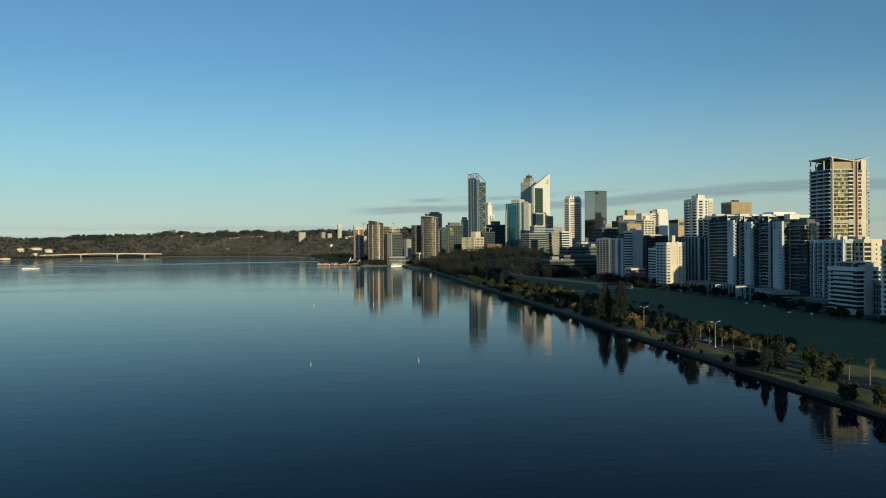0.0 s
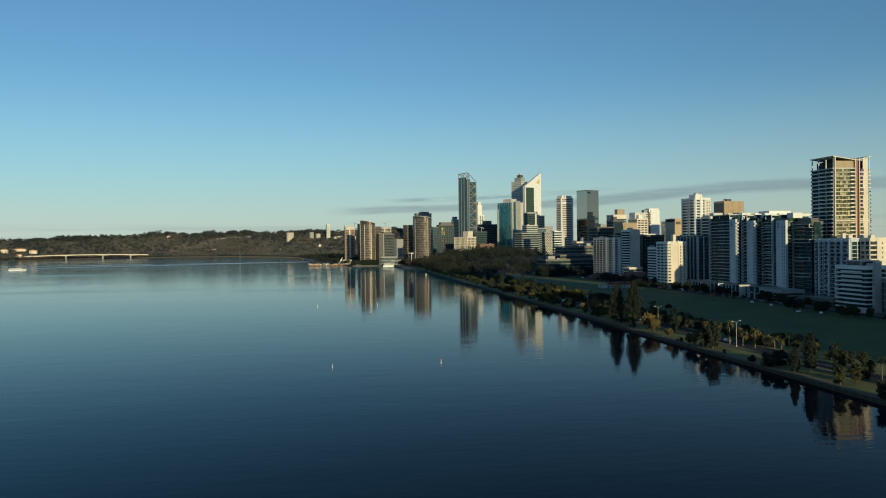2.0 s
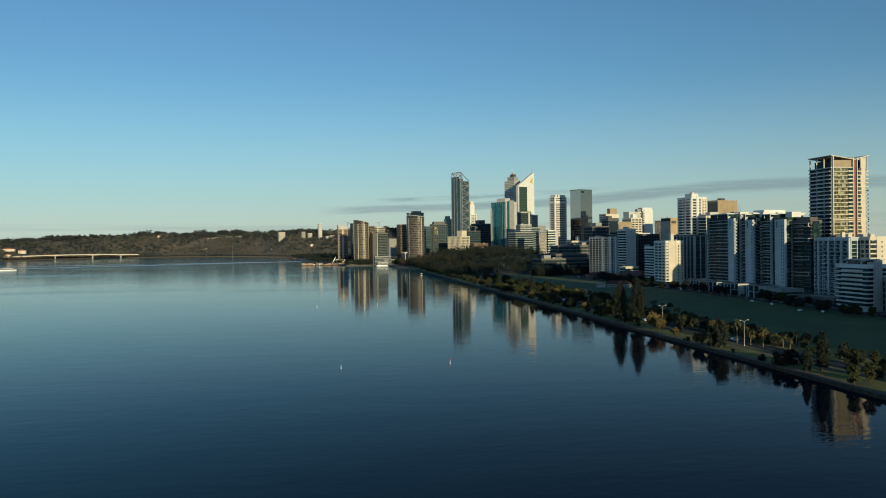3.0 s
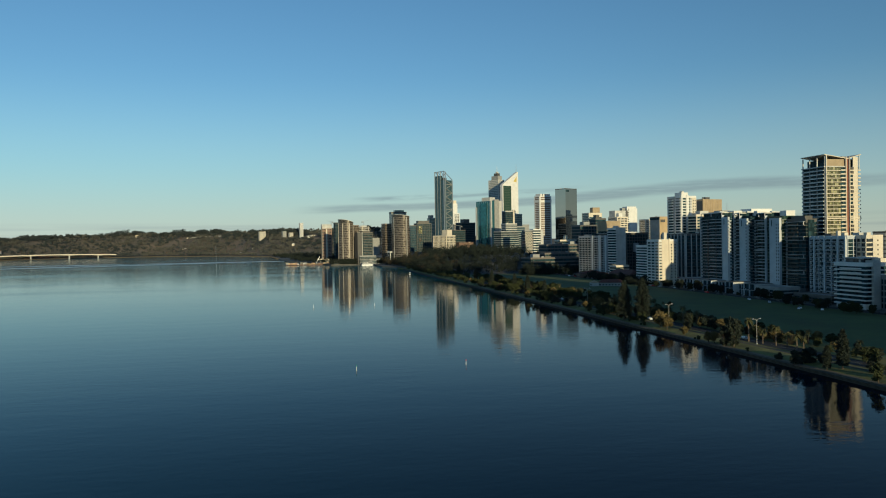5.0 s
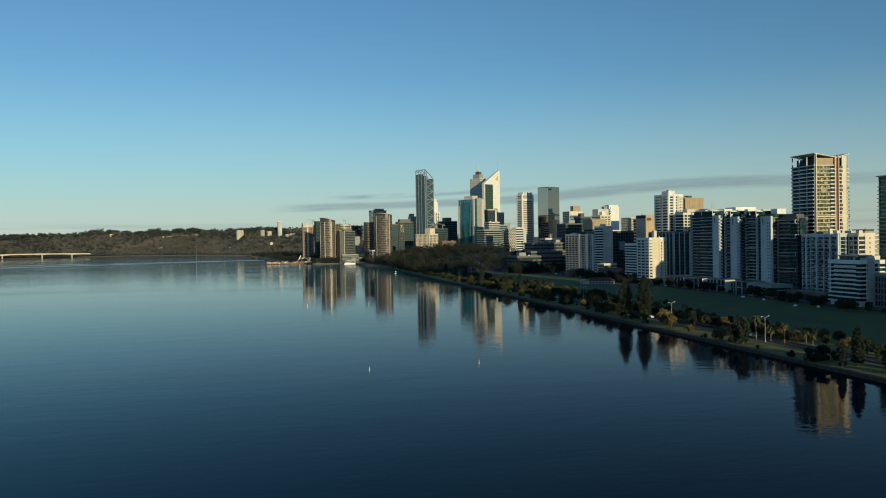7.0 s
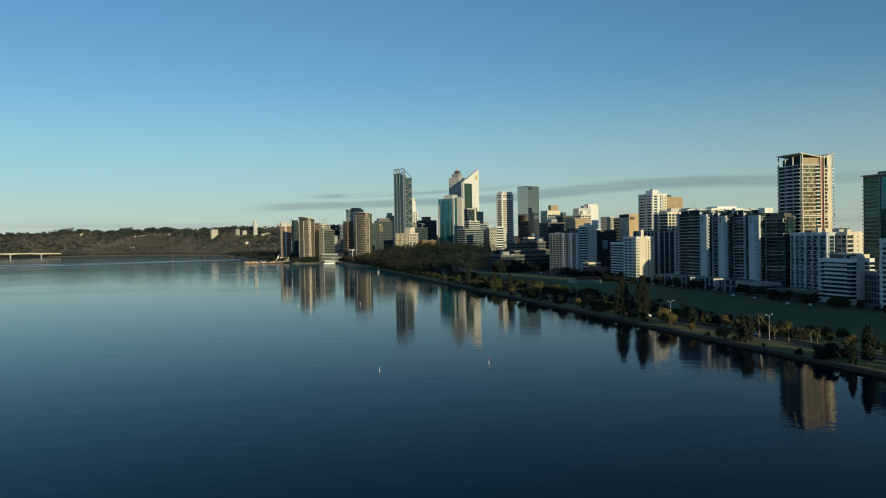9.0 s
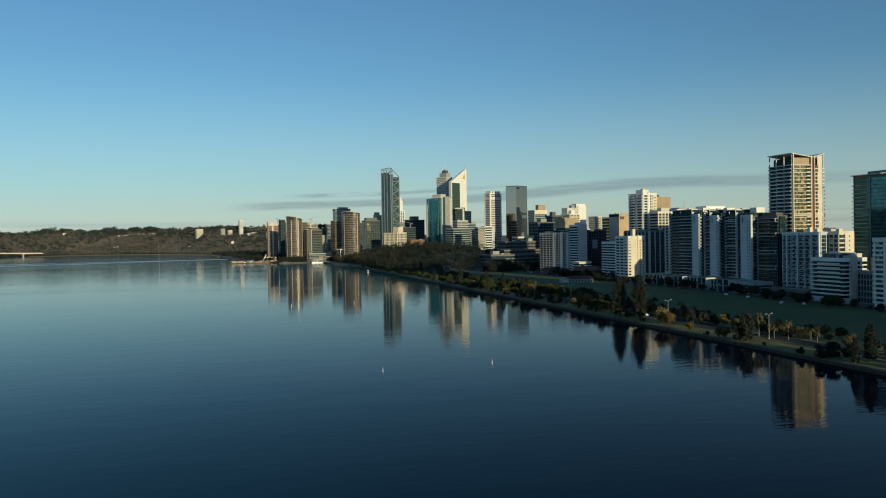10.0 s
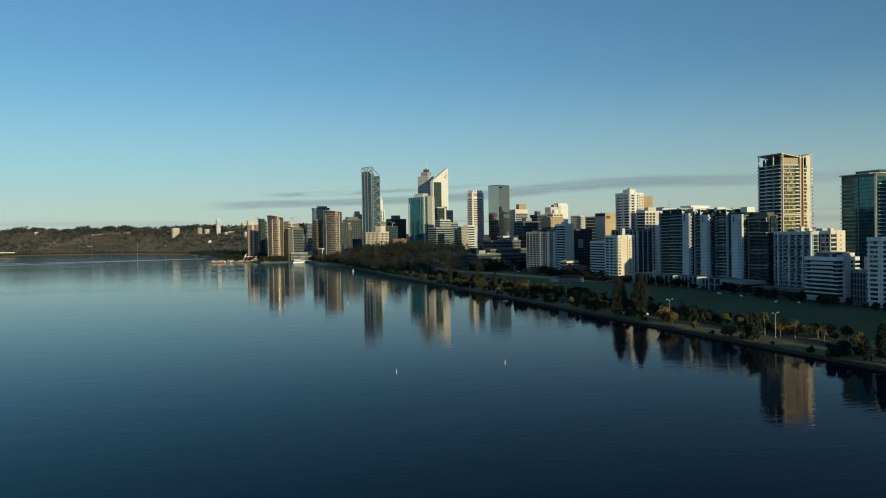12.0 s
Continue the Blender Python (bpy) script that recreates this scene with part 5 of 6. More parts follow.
def plant(kind, height, spots):
    """Stand copies of one kind at x, y with their own height; the first spot takes the original."""
    for n, (x, y, h) in enumerate(spots):
        ob = kind[n % len(kind)]
        s = h / height
        if n < len(kind):
            ob.matrix_basis = pose(x, y, bank_z(x), 0, 0, rng.random() * 360)
            ob.scale = (s, s, s)
        else:
            put(ob, x, y, s, rng.random() * 360)


plant(GOLD, 6.5, [(6.6, 375.0, 8.4), (6.1, 366.7, 6.4), (4.5, 346.7, 4.1), (2.4, 321.4, 4.9), (3.2, 318.0, 5.3), (15.4, 476.3, 8.0), (7.2, 478.7, 5.3), (22.6, 362.3, 5.4), (25.5, 339.9, 4.7), (28.4, 325.3, 5.1), (24.5, 313.6, 4.9), (29.4, 302.9, 4.5), (26.5, 350.6, 5.5), (31.3, 374.0, 4.9)])
plant(COLUMN, 12, [(5.0, 305.8, 12.9), (2.7, 309.2, 9.4), (13.0, 358.4, 8.8)])
plant(WILLOW, 8, [(2.8, 222.1, 6.8), (8.5, 222.1, 6.4), (2.4, 187.0, 6.8), (4.2, 190.9, 6.0), (19.7, 243.5, 7.2), (27.4, 242.5, 6.4), (20.6, 230.8, 5.5), (23.6, 251.3, 5.8), (17.7, 199.7, 6.8)])
plant(DARK, 5, [(2.4, 261.0, 4.8), (6.1, 260.1, 5.7), (2.4, 271.7, 2.7), (2.4, 201.2, 5.8), (13.6, 456.8, 8.4), (8.7, 508.4, 6.8), (9.4, 255.2, 4.4), (10.9, 233.8, 3.9), (13.8, 226.0, 4.3), (31.3, 255.2, 4.7), (35.2, 268.8, 4.1)])
plant(THIN, 5, [(28.0, 300.0, 4.2), (31.0, 312.0, 4.6)])
plant(PINE[:1], 23, [(6.1, 417.6, 22.6), (10.7, 403.6, 23.8)])
plant(PINE[1:], 13.8, [(7.7, 243.9, 13.7), (3.4, 246.4, 8.8), (20, 600, 13), (18, 640, 15), (24, 700, 14), (20, 770, 15), (22, 850, 15), (26, 960, 16)])
plant(PALM[:1], 8.4, [(26.0, 386.7, 9.8), (17.0, 313.2, 10.7), (20.3, 298.7, 8.8), (21.4, 217.0, 8.4), (20.0, 224.9, 7.6), (30.6, 380.3, 7.6), (20.1, 327.8, 8.0), (28.4, 457.8, 8.8), (36, 560, 9), (40, 620, 9), (25.5, 506.5, 7.8)])
plant(PALM[1:], 6.3, [(18.9, 305.8, 7.4), (24.8, 376.4, 6.9), (22.1, 293.9, 6.5), (22.8, 288.6, 6.4), (25.6, 288.1, 5.3), (36.1, 299.0, 6.5), (55.7, 478.2, 5.7), (33.3, 428.6, 6.3), (25.5, 199.7, 6.8), (31.3, 185.1, 6.8), (39.1, 272.7, 5.4)])
plant(GUM, 8, [(9.9, 440.2, 6.3), (23.6, 428.6, 5.8), (28.4, 409.1, 6.3), (21.6, 393.5, 5.8), (19.7, 457.8, 6.8), (33.3, 391.5, 4.9)])
plant(BUSH, 3.2, [(2.4, 331.2, 2.1), (2.4, 292.2, 1.8), (19.7, 370.1, 3.3), (31.3, 340.9, 2.9), (35.2, 321.4, 2.5), (25.5, 272.7, 3.1), (29.4, 263.0, 2.9), (11.9, 387.7, 2.9), (4.1, 389.6, 2.3)])
plant(FIG, 9.5, [(24.0, 359.4, 6.0), (15.8, 434.4, 6.8), (29.4, 443.2, 5.8)])
for _ in range(46):
    kind = rng.choice((GOLD, GOLD, GUM, WILLOW, BUSH))
    put(kind[rng.randrange(2)], rng.uniform(25.2, 42), rng.uniform(275, 500), rng.uniform(0.45, 0.85), rng.random() * 360)
for _ in range(22):
    kind = rng.choice((GOLD, GUM, BUSH, WILLOW))
    put(kind[rng.randrange(2)], rng.uniform(3.5, 12), rng.uniform(395, 510), rng.uniform(0.45, 0.85), rng.random() * 360)
for _ in range(60):
    put(THIN[rng.randrange(2)], rng.uniform(26, 43), rng.uniform(300, 480), rng.uniform(0.55, 1.0), rng.random() * 360)
for _ in range(30):
    put(THIN[rng.randrange(2)], rng.choice((rng.uniform(4.5, 12), rng.uniform(26, 44), rng.uniform(26, 44))), rng.uniform(480, 800), rng.uniform(0.6, 1.3), rng.random() * 360)
# trees below y = 190 are unseen, added to shade the foreshore grass
y = 40.0
while y < 860:
    for _ in range(2 if y < 190 else 0 if y < 500 else 7):
        x = rng.choice((rng.uniform(3.5, 12), rng.uniform(25.5, 46), rng.uniform(25.5, 46), rng.uniform(25.5, 46)))
        k = rng.random()
        kind = GOLD if k < (0.12 if y < 620 else 0.05) else BUSH if k < 0.45 else GUM if k < 0.72 else WILLOW if k < 0.86 else FIG
        s = rng.uniform(0.5, 0.9) * (0.6 if kind is FIG else 1.2)
        put(kind[rng.randrange(2)], x, y + rng.uniform(-4, 4), s, rng.random() * 360)
    y += 9
fw = Mesh()
for _ in range(230):
    x, yy, h = rng.uniform(3.5, 46) if rng.random() < 0.75 else rng.uniform(3.5, 12), rng.uniform(860, 1290), rng.uniform(3, 8)
    for _ in range(5):
        fw.leaves(rng, (x + rng.uniform(-1.6, 1.6), yy + rng.uniform(-1.6, 1.6), bank_z(x) + h * rng.uniform(0.35, 0.85)), (1.5, 1.5, 1.2), 26, 0.55)
    fw.tube((x, yy, bank_z(x) - 0.3), (x, yy, bank_z(x) + h * 0.6), 0.2, 0.12, 4)
tagged(new("foreshore_wood", fw.data("foreshore_wood", LEAF)), "olive trees along the distant foreshore", "trees", "", "stuff")
for k in range(15):
    put(PALM[1], 53 + rng.uniform(-3, 5), 470 + k * 14 + rng.uniform(-3, 3), rng.uniform(0.7, 0.95), rng.random() * 360)
for _ in range(16):
    put(BUSH[rng.randrange(2)], rng.uniform(47, 70), rng.uniform(430, 760), rng.uniform(0.5, 1.1), rng.random() * 360)
# street trees and hedges along the terrace
for _ in range(16):
    put(rng.choice((FIG, GUM, GUM))[rng.randrange(2)], rng.uniform(151.5, 166), rng.choice((rng.uniform(425, 498), rng.uniform(655, 690))), rng.uniform(0.45, 0.8), rng.random() * 360)
for k in range(120):
    yy = 300 + k * 5.9 + rng.uniform(-3, 3)
    x = rng.uniform(139, 151) if yy < 470 else rng.uniform(158, 165)
    put((GUM, FIG, BUSH)[rng.choice((0, 0, 1, 2, 2))][rng.randrange(2)], x, yy, rng.uniform(0.5, 0.9), rng.random() * 360)

# dark gardens between the park and the city, and the woods on the hill: nobody could count these
wm, tm = Mesh(), Mesh()
for k in range(1050):
    yy = rng.uniform(1015, 1600)
    x = rng.uniform(6 if yy < 1440 else -6, 205)
    if x > 140 and yy < 1300 and rng.random() < 0.45:
        continue
    h = rng.choice((7, 10, 12, 14, 19)) * rng.uniform(0.85, 1.15)
    z = slope_z(x, yy)
    if rng.random() < 0.12:
        for f in range(7):
            r = (1 - f / 7) * 3.2 + 0.4
            wm.leaves(rng, (x, yy, z + h * (0.2 + 0.13 * f)), (r, r, 1.2), 10, 0.7)
        wm.tube((x, yy, z - 0.5), (x, yy, z + h * 1.1), 0.3, 0.1, 4)
        continue
    grove = tm if x < 60 and noise.noise((x * 0.02, yy * 0.02, 4)) + rng.uniform(-0.2, 0.2) > (0.25 if yy < 1350 else 0.0) else wm
    for _ in range(6):
        grove.leaves(rng, (x + rng.uniform(-3.8, 3.8), yy + rng.uniform(-3.8, 3.8), z + h * rng.uniform(0.35, 0.85)), (3.2, 3.2, 2.6), 20, 0.75)
    grove.tube((x, yy, z - 0.5), (x, yy, z + h * 0.6), 0.35, 0.2, 4)
for k in range(46):
    x, yy, h = rng.uniform(-14, 16), rng.uniform(1604, 1628), rng.uniform(6, 15)
    for _ in range(6):
        wm.leaves(rng, (x + rng.uniform(-3, 3), yy + rng.uniform(-3, 3), G + h * rng.uniform(0.3, 0.85)), (2.8, 2.8, 2.4), 14, 0.9)
    wm.tube((x, yy, G - 0.5), (x, yy, G + h * 0.6), 0.3, 0.2, 4)
for k in range(90):
    yy = rng.uniform(690, 838)
    x, h = rng.uniform(146, 158) if yy < 745 else rng.uniform(148, 174), rng.choice((4, 6, 7, 9)) * rng.uniform(0.8, 1.2)
    for _ in range(5):
        wm.leaves(rng, (x + rng.uniform(-2, 2), yy + rng.uniform(-2, 2), G + h * rng.uniform(0.3, 0.85)), (1.9, 1.9, 1.6), 22, 0.5)
    wm.tube((x, yy, G - 0.5), (x, yy, G + h * 0.6), 0.25, 0.15, 4)
for k in range(190):
    x, yy, h = rng.uniform(112, 240), rng.uniform(938, 994), rng.choice((7, 10, 13, 16)) * rng.uniform(0.8, 1.15)
    if x > 150 and yy < 960:
        continue
    for _ in range(6):
        wm.leaves(rng, (x + rng.uniform(-3, 3), yy + rng.uniform(-3, 3), G + h * rng.uniform(0.3, 0.85)), (2.8, 2.8, 2.4), 16, 0.8)
    wm.tube((x, yy, G - 0.5), (x, yy, G + h * 0.6), 0.3, 0.2, 4)
for k in range(640):
    if k < 130:
        x, yy, h = rng.uniform(-112, -58), rng.uniform(1612, 1620), rng.uniform(6, 13)
    else:
        yy = rng.uniform(1700, 2760)
        x = rng.uniform(-175 - (yy - 1800) * 0.1, -20 - (yy - 1700) * 0.06)
        h = rng.uniform(8, 16)
    for _ in range(5):
        wm.leaves(rng, (x + rng.uniform(-4, 4), yy + rng.uniform(-4, 4), G + h * rng.uniform(0.3, 0.85)), (3.6, 3.6, 2.8), 9, 1.3)
    wm.tube((x, yy, G - 0.5), (x, yy, G + h * 0.6), 0.35, 0.2, 4)
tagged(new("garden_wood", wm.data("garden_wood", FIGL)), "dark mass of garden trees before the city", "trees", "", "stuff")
tagged(new("thin_garden_wood", tm.data("thin_garden_wood", TWIG)), "thin brown garden trees before the city", "trees", "", "stuff")
hw, gw, sw = Mesh(), Mesh(), Mesh()
# low scrub only before the houses and flats of the slope
YARDS = [(-165, 2990, 16), (-324, 3206, 22), (-232, 3078, 16), (-205, 3046, 16), (-138, 2962, 12), (-115, 2956, 20), (-69, 2856, 14), (-678, 3640, 16), (-673, 3472, 18), (-354, 3160, 18), (-310, 3072, 16),
         (-198, 2928, 12), (-906, 3624, 14)]


def in_yard(x, y):
    return any(abs(x - a) < w and b - 14 < y < b + 16 for a, b, w in YARDS)


made = 0
while made < 9000:
    x = rng.uniform(-1900, 500)
    yy = shore_y(x) + 12 + rng.random() ** 1.1 * 620
    z = hill_z(x, yy)
    bare = noise.noise((x * 0.006, yy * 0.006, 9)) + (0.3 if -720 < x < -400 and 20 < z < 72 else 0)
    if bare > 0.4 and rng.random() < 0.75:
        continue
    made += 1
    grove = noise.noise((x * 0.006, yy * 0.009, 21))
    mesh = gw if grove + rng.uniform(-0.25, 0.25) > 0.02 else hw
    h = rng.uniform(9, 17) if z > 20 else rng.uniform(6, 12)
    if z > 62:
        h *= rng.choice((0.55, 0.75, 0.95, 1.2))
    if in_yard(x, yy):
        h *= 0.4
    s = h * rng.uniform(0.36, 0.6)
    mesh.leaves(rng, (x, yy, z + h * 0.66), (s, s, h * 0.28), 26, h * 0.16)
    if z > 55:
        mesh.leaves(rng, (x + rng.uniform(-1, 1) * s * 0.7, yy, z + h * 0.82), (s * 0.6, s * 0.6, h * 0.18), 12, h * 0.13)
    mesh.tube((x, yy, z - 1), (x, yy, z + h * 0.6), 0.35, 0.2, 3)
# umbrella-crowned trees standing out along the crest
for k in range(230):
    x = rng.uniform(-1400, -120)
    yy = shore_y(x) + rng.uniform(300, 430)
    if -705 < x < -520 or in_yard(x, yy):
        yy = max(yy, shore_y(x) + 385)
    z, h = hill_z(x, yy) - 1, rng.uniform(14, 25) * (1.3 if -760 < x < -480 or -1000 < x < -920 else 1.0)
    gw.tube((x, yy, z - 1), (x, yy, z + h * 0.75), 0.55, 0.3, 4)
    for _ in range(6):
        q = h * rng.uniform(0.22, 0.36)
        a = rng.random() * 6.28
        gw.tube((x, yy, z + h * 0.5), (x + math.cos(a) * q, yy + math.sin(a) * q, z + h * 0.8), 0.3, 0.15, 3)
        gw.leaves(rng, (x + math.cos(a) * q, yy + math.sin(a) * q, z + h * rng.uniform(0.6, 0.92)), (q, q, h * 0.2), 70, 1.3)
for k in range(900):
    x = rng.uniform(-1500, 0)
    yy = shore_y(x) + rng.uniform(330, 520)
    hw.leaves(rng, (x, yy, hill_z(x, yy) + 2.0), (5, 5, 3), 14, 1.3)
tagged(new("hill_wood", hw.data("hill_wood", LEAFH)), "scrubby gum woods over the escarpment", "trees", "", "stuff")
tagged(new("hill_grove", gw.data("hill_grove", LEAFG)), "dark groves among the hillside woods", "trees", "", "stuff")
for _ in range(700):
    x = rng.uniform(-1330, -960)
    yy = shore_y(x) + rng.uniform(45, 110)
    z = hill_z(x, yy)
    sw.leaves(rng, (x, yy, z + 4), (5, 5, 4), 16, 1.3)
for _ in range(500):
    x = rng.uniform(-760, -380)
    yy = shore_y(x) + rng.uniform(60, 330)
    sw.leaves(rng, (x, yy, hill_z(x, yy) + 1.2), (3, 3, 1.6), 10, 1.0)
tagged(new("russet_scrub", sw.data("russet_scrub", SCRUB)), "russet scrub at the foot of the escarpment", "shrubs", "", "stuff")
# pale retaining wall of the lookout road on the crest
lw = Mesh()
for i in range(29):
    x, yy = -700 + i * 6, 3664 - i * 4
    lw.box(x, yy, hill_z(x, yy) - 3, x + 6.5, yy + 2, hill_z(x, yy) + 2.2)
solid("lookout_wall", lw.data("lookout_wall", LGREY), "pale low wall along the wooded crest", "wall")
# pale embankment along the far shore
em = Mesh()
for (xa, ya), (xb, yb) in zip(LAND[11:20], LAND[12:21]):
    n = max(2, int(math.hypot(xb - xa, yb - ya) / 12))
    for i in range(n):
        u = i / n
        em.box(xa + (xb - xa) * u - 6.5, ya + (yb - ya) * u - 3, -1, xa + (xb - xa) * u + 6.5, ya + (yb - ya) * u + 3, G + 0.3)
solid("far_embankment", em.data("far_embankment", PATHM), "pale stone embankment along the far shore", "embankment")


# ---- street things ----
def street_lamp(x, y, turn, s=1.0):
    e = thing("street_lamp", "tall pale steel street lamp with twin arms", "street lamp", x, y, G, turn, "lamps along the drive")
    part("pole", Mesh().tube((0, 0, 0), (0, 0, 10.4), 0.10, 0.06, 8).data("pole", LGREY), e)
    part("base", Mesh().tube((0, 0, 0), (0, 0, 0.5), 0.26, 0.24, 8).data("base", STEEL), e)
    for d in (-1, 1):
        a = part("arm", Mesh().tube((0, 0, 10.2), (d * 1.0, 0, 10.9), 0.06, 0.05, 6).tube((d * 1.0, 0, 10.9), (d * 2.4, 0, 11.1), 0.05, 0.05, 6).data("arm", LGREY), e)
        part("lantern", Mesh().box(d * 2.4 - 0.4, -0.15, 11.0, d * 2.4 + 0.4, 0.15, 11.18).data("lantern", WPAINT), a)
    return e


lp = street_lamp(15.2, 304.5, 20)
for x, y in ((15.2, 382), (24.9, 520)):
    copy_thing(lp, pose(x, y, G, 0, 0, 20))


def car(x, y, turn, paint):
    e = thing("car", "parked %s car on the asphalt" % paint[0], "car", x, y, G + 0.03, turn, "cars by the park")
    m = Mesh()
    prof = [(-2.2, 0.35), (-2.2, 0.85), (-1.5, 0.95), (-0.9, 1.42), (0.8, 1.42), (1.5, 0.95), (2.2, 0.8), (2.2, 0.35)]
    for yy in (-0.85, 0.85):
        m.v += [(a, yy * (0.86 if b > 1.2 else 1), b) for a, b in prof]
    n = len(prof)
    m.f = [tuple(range(n)), tuple(range(2 * n - 1, n - 1, -1))] + [(i, i + n, (i + 1) % n + n, (i + 1) % n) for i in range(n)]
    part("body", m.data("body", paint[1]), e)
    part("windscreen", Mesh().box(-1.25, -0.76, 1.0, 1.2, 0.76, 1.34).data("windscreen", GDARK), e)
    w = Mesh().tube((0, -0.1, 0), (0, 0.1, 0), 0.32, 0.32, 10).data("wheel", DGREY)
    for a in (-1.35, 1.35):
        for b in (-0.82, 0.82):
            part("wheel", w, e, at=(a, b, 0.32))
    return e


CARS = [car(19.4, 319.9, 90, ("silver", STEEL)), car(156, 372, 88, ("white", WPAINT)), car(156.5, 398, 92, ("dark", DGREY)), car(156, 420, 90, ("red", REDP))]
for x, y, t, c in ((158.5, 640, 90, 1), (156.6, 607, 88, 1), (144, 505, 70, 1), (156, 512, 92, 2), (142.4, 479, 60, 1), (131.8, 433, 35, 1), (139, 421.5, 50, 1)):
    copy_thing(CARS[c], pose(x, y, G + (0.06 if x < 152 else 0.02), 0, 0, t))
for k in range(24):
    yy = 440 + k * 21 + rng.uniform(-8, 8)
    copy_thing(CARS[rng.choice((1, 2, 2, 2, 3))], pose(154.6, yy, G + 0.03, 0, 0, 90 + rng.uniform(-4, 4)))
copy_thing(CARS[1], pose(17, 408, G + 0.03, 0, 0, 90))
copy_thing(CARS[1], pose(20, 560, G + 0.03, 0, 0, 90))

# park pavilion and low red-roofed houses
def house(x, y, w, d, h, roof, wallm, label, yaw=0):
    e = thing("pavilion", label, "building", x, y, G, yaw)
    part("wall", Mesh().box(0, 0, 0, w, d, h).data("wall", wallm), e)
    m = Mesh()
    m.v = [(-0.6, -0.6, h), (w + 0.6, -0.6, h), (w + 0.6, d + 0.6, h), (-0.6, d + 0.6, h), (w / 2, min(d, w) * 0.45, h + min(w, d) * 0.32), (w / 2, d - min(d, w) * 0.45, h + min(w, d) * 0.32)]
    m.f = [(0, 1, 4), (1, 2, 5, 4), (2, 3, 5), (3, 0, 4, 5), (3, 2, 1, 0)]
    part("roof", m.data("roof", roof), e)
    k = 0
    while 1.5 + k * 3 < d - 1:
        part("window", Mesh().box(-0.08, 1.2 + k * 3, 0.9, 0.02, 2.4 + k * 3, 2.2).data("window", GDARK), e)
        k += 1
    return e


house(103, 700, 7, 7, 3.4, BROWN, LGREY, "small pale park pavilion with a pitched roof")
house(131, 689, 10, 25, 3.4, ROOFR, MGREY, "long low red-roofed club house by the lawn", 63)
house(150, 852, 36, 12, 5.0, ROOFR, DULLB, "red-roofed low brick buildings by the terrace")
tower("office_block", "low cream office among red roofs", (190, 838), 8, 17, 14, 16.0, 4, GDARK, OFFW, 1.2, 0.4)
house(176, 770, 14, 56, 7.0, ROOFR, DULLB, "red-roofed brick terrace beside the lawn")
house(168, 1012, 8, 30, 3, LGREY, LGREY, "pale low hall beyond the lawn")
house(180, 700, 16, 14, 6, ROOFR, OFFW, "red-tiled cottage between apartment blocks")


# low quay halls in front of the towers
for x, y, R, L, H, m, lb in ((-104, 1612, 22, 12, 9, DGREY, "low dark quay hall"), (-30, 1604, 26, 10, 12, MGREY, "low grey quay hall"), 
                             (-60, 1720, 26, 20, 22, MGREY, "grey quay office of six storeys"), (-130, 1760, 22, 16, 10, OFFW, "cream two-storey quay pavilion")):
    tower("quay_hall", lb, (x, y), 12, R, L, H, max(2, int(H / 4)), GDARK, m, 1.2, 0.4)


# ---- on and over the water ----
GREENP = mat("marker_green", (0.03, 0.24, 0.15), 0.5, 0.08, 1.0)


def buoy(x, y, top, label, s=1.0):
    s *= 0.8
    e = thing("channel_marker", label, "buoy", x, y, -0.2, 0, "channel markers")
    part("float", Mesh().tube((0, 0, 0), (0, 0, 0.4), 0.27 * s, 0.22 * s, 10).data("float", WPAINT), e)
    part("post", Mesh().tube((0, 0, 0.4), (0, 0, 2.0 * s), 0.13 * s, 0.10 * s, 8).data("post", WPAINT), e)
    part("topmark", Mesh().tube((0, 0, 2.0 * s), (0, 0, 2.9 * s), 0.16 * s, 0.07 * s, 8).data("topmark", top), e)
    return e


buoy(-157.4, 300.4, GREENP, "slim green-topped white channel marker buoy")
buoy(-114.1, 302.3, REDP, "red-topped white channel marker buoy")
for x, y in ((-168, 584), (-122, 584), (-189, 1226), (-546, 1912), (-401, 1800), (-497, 2573), (-300, 1750)):
    buoy(x, y, WPAINT, "distant white channel marker buoy", 1.1)
e = thing("channel_mast", "tall thin steel mast standing in the river", "mast", -346, 1609, -0.5)
part("pole", Mesh().tube((0, 0, 0), (0, 0, 47), 0.26, 0.14, 8).data("pole", STEEL), e)
part("platform", Mesh().box(-1, -1, 0, 1, 1, 1.6).data("platform", DGREY), e)


def boat(x, y, turn, ln, label, deck=2, name="ferry"):
    e = thing(name, label, "boat", x, y, 0, turn)
    w = ln * 0.13
    hull = [(-ln / 2, -w), (ln * 0.3, -w), (ln / 2, 0), (ln * 0.3, w), (-ln / 2, w)]
    part("hull", Mesh().prism(hull, -0.5, ln * 0.06).data("hull", WPAINT), e)
    for d in range(deck):
        z = ln * 0.06 + d * 2.6
        part("cabin", Mesh().box(-ln * 0.42 + d, -w * 0.85, z, ln * 0.28 - d * 2, w * 0.85, z + 1.9).data("cabin", GLASS), e)
        part("deck", Mesh().box(-ln * 0.45 + d, -w * 0.95, z + 1.9, ln * 0.32 - d * 2, w * 0.95, z + 2.6).data("deck", WPAINT), e)
    return e


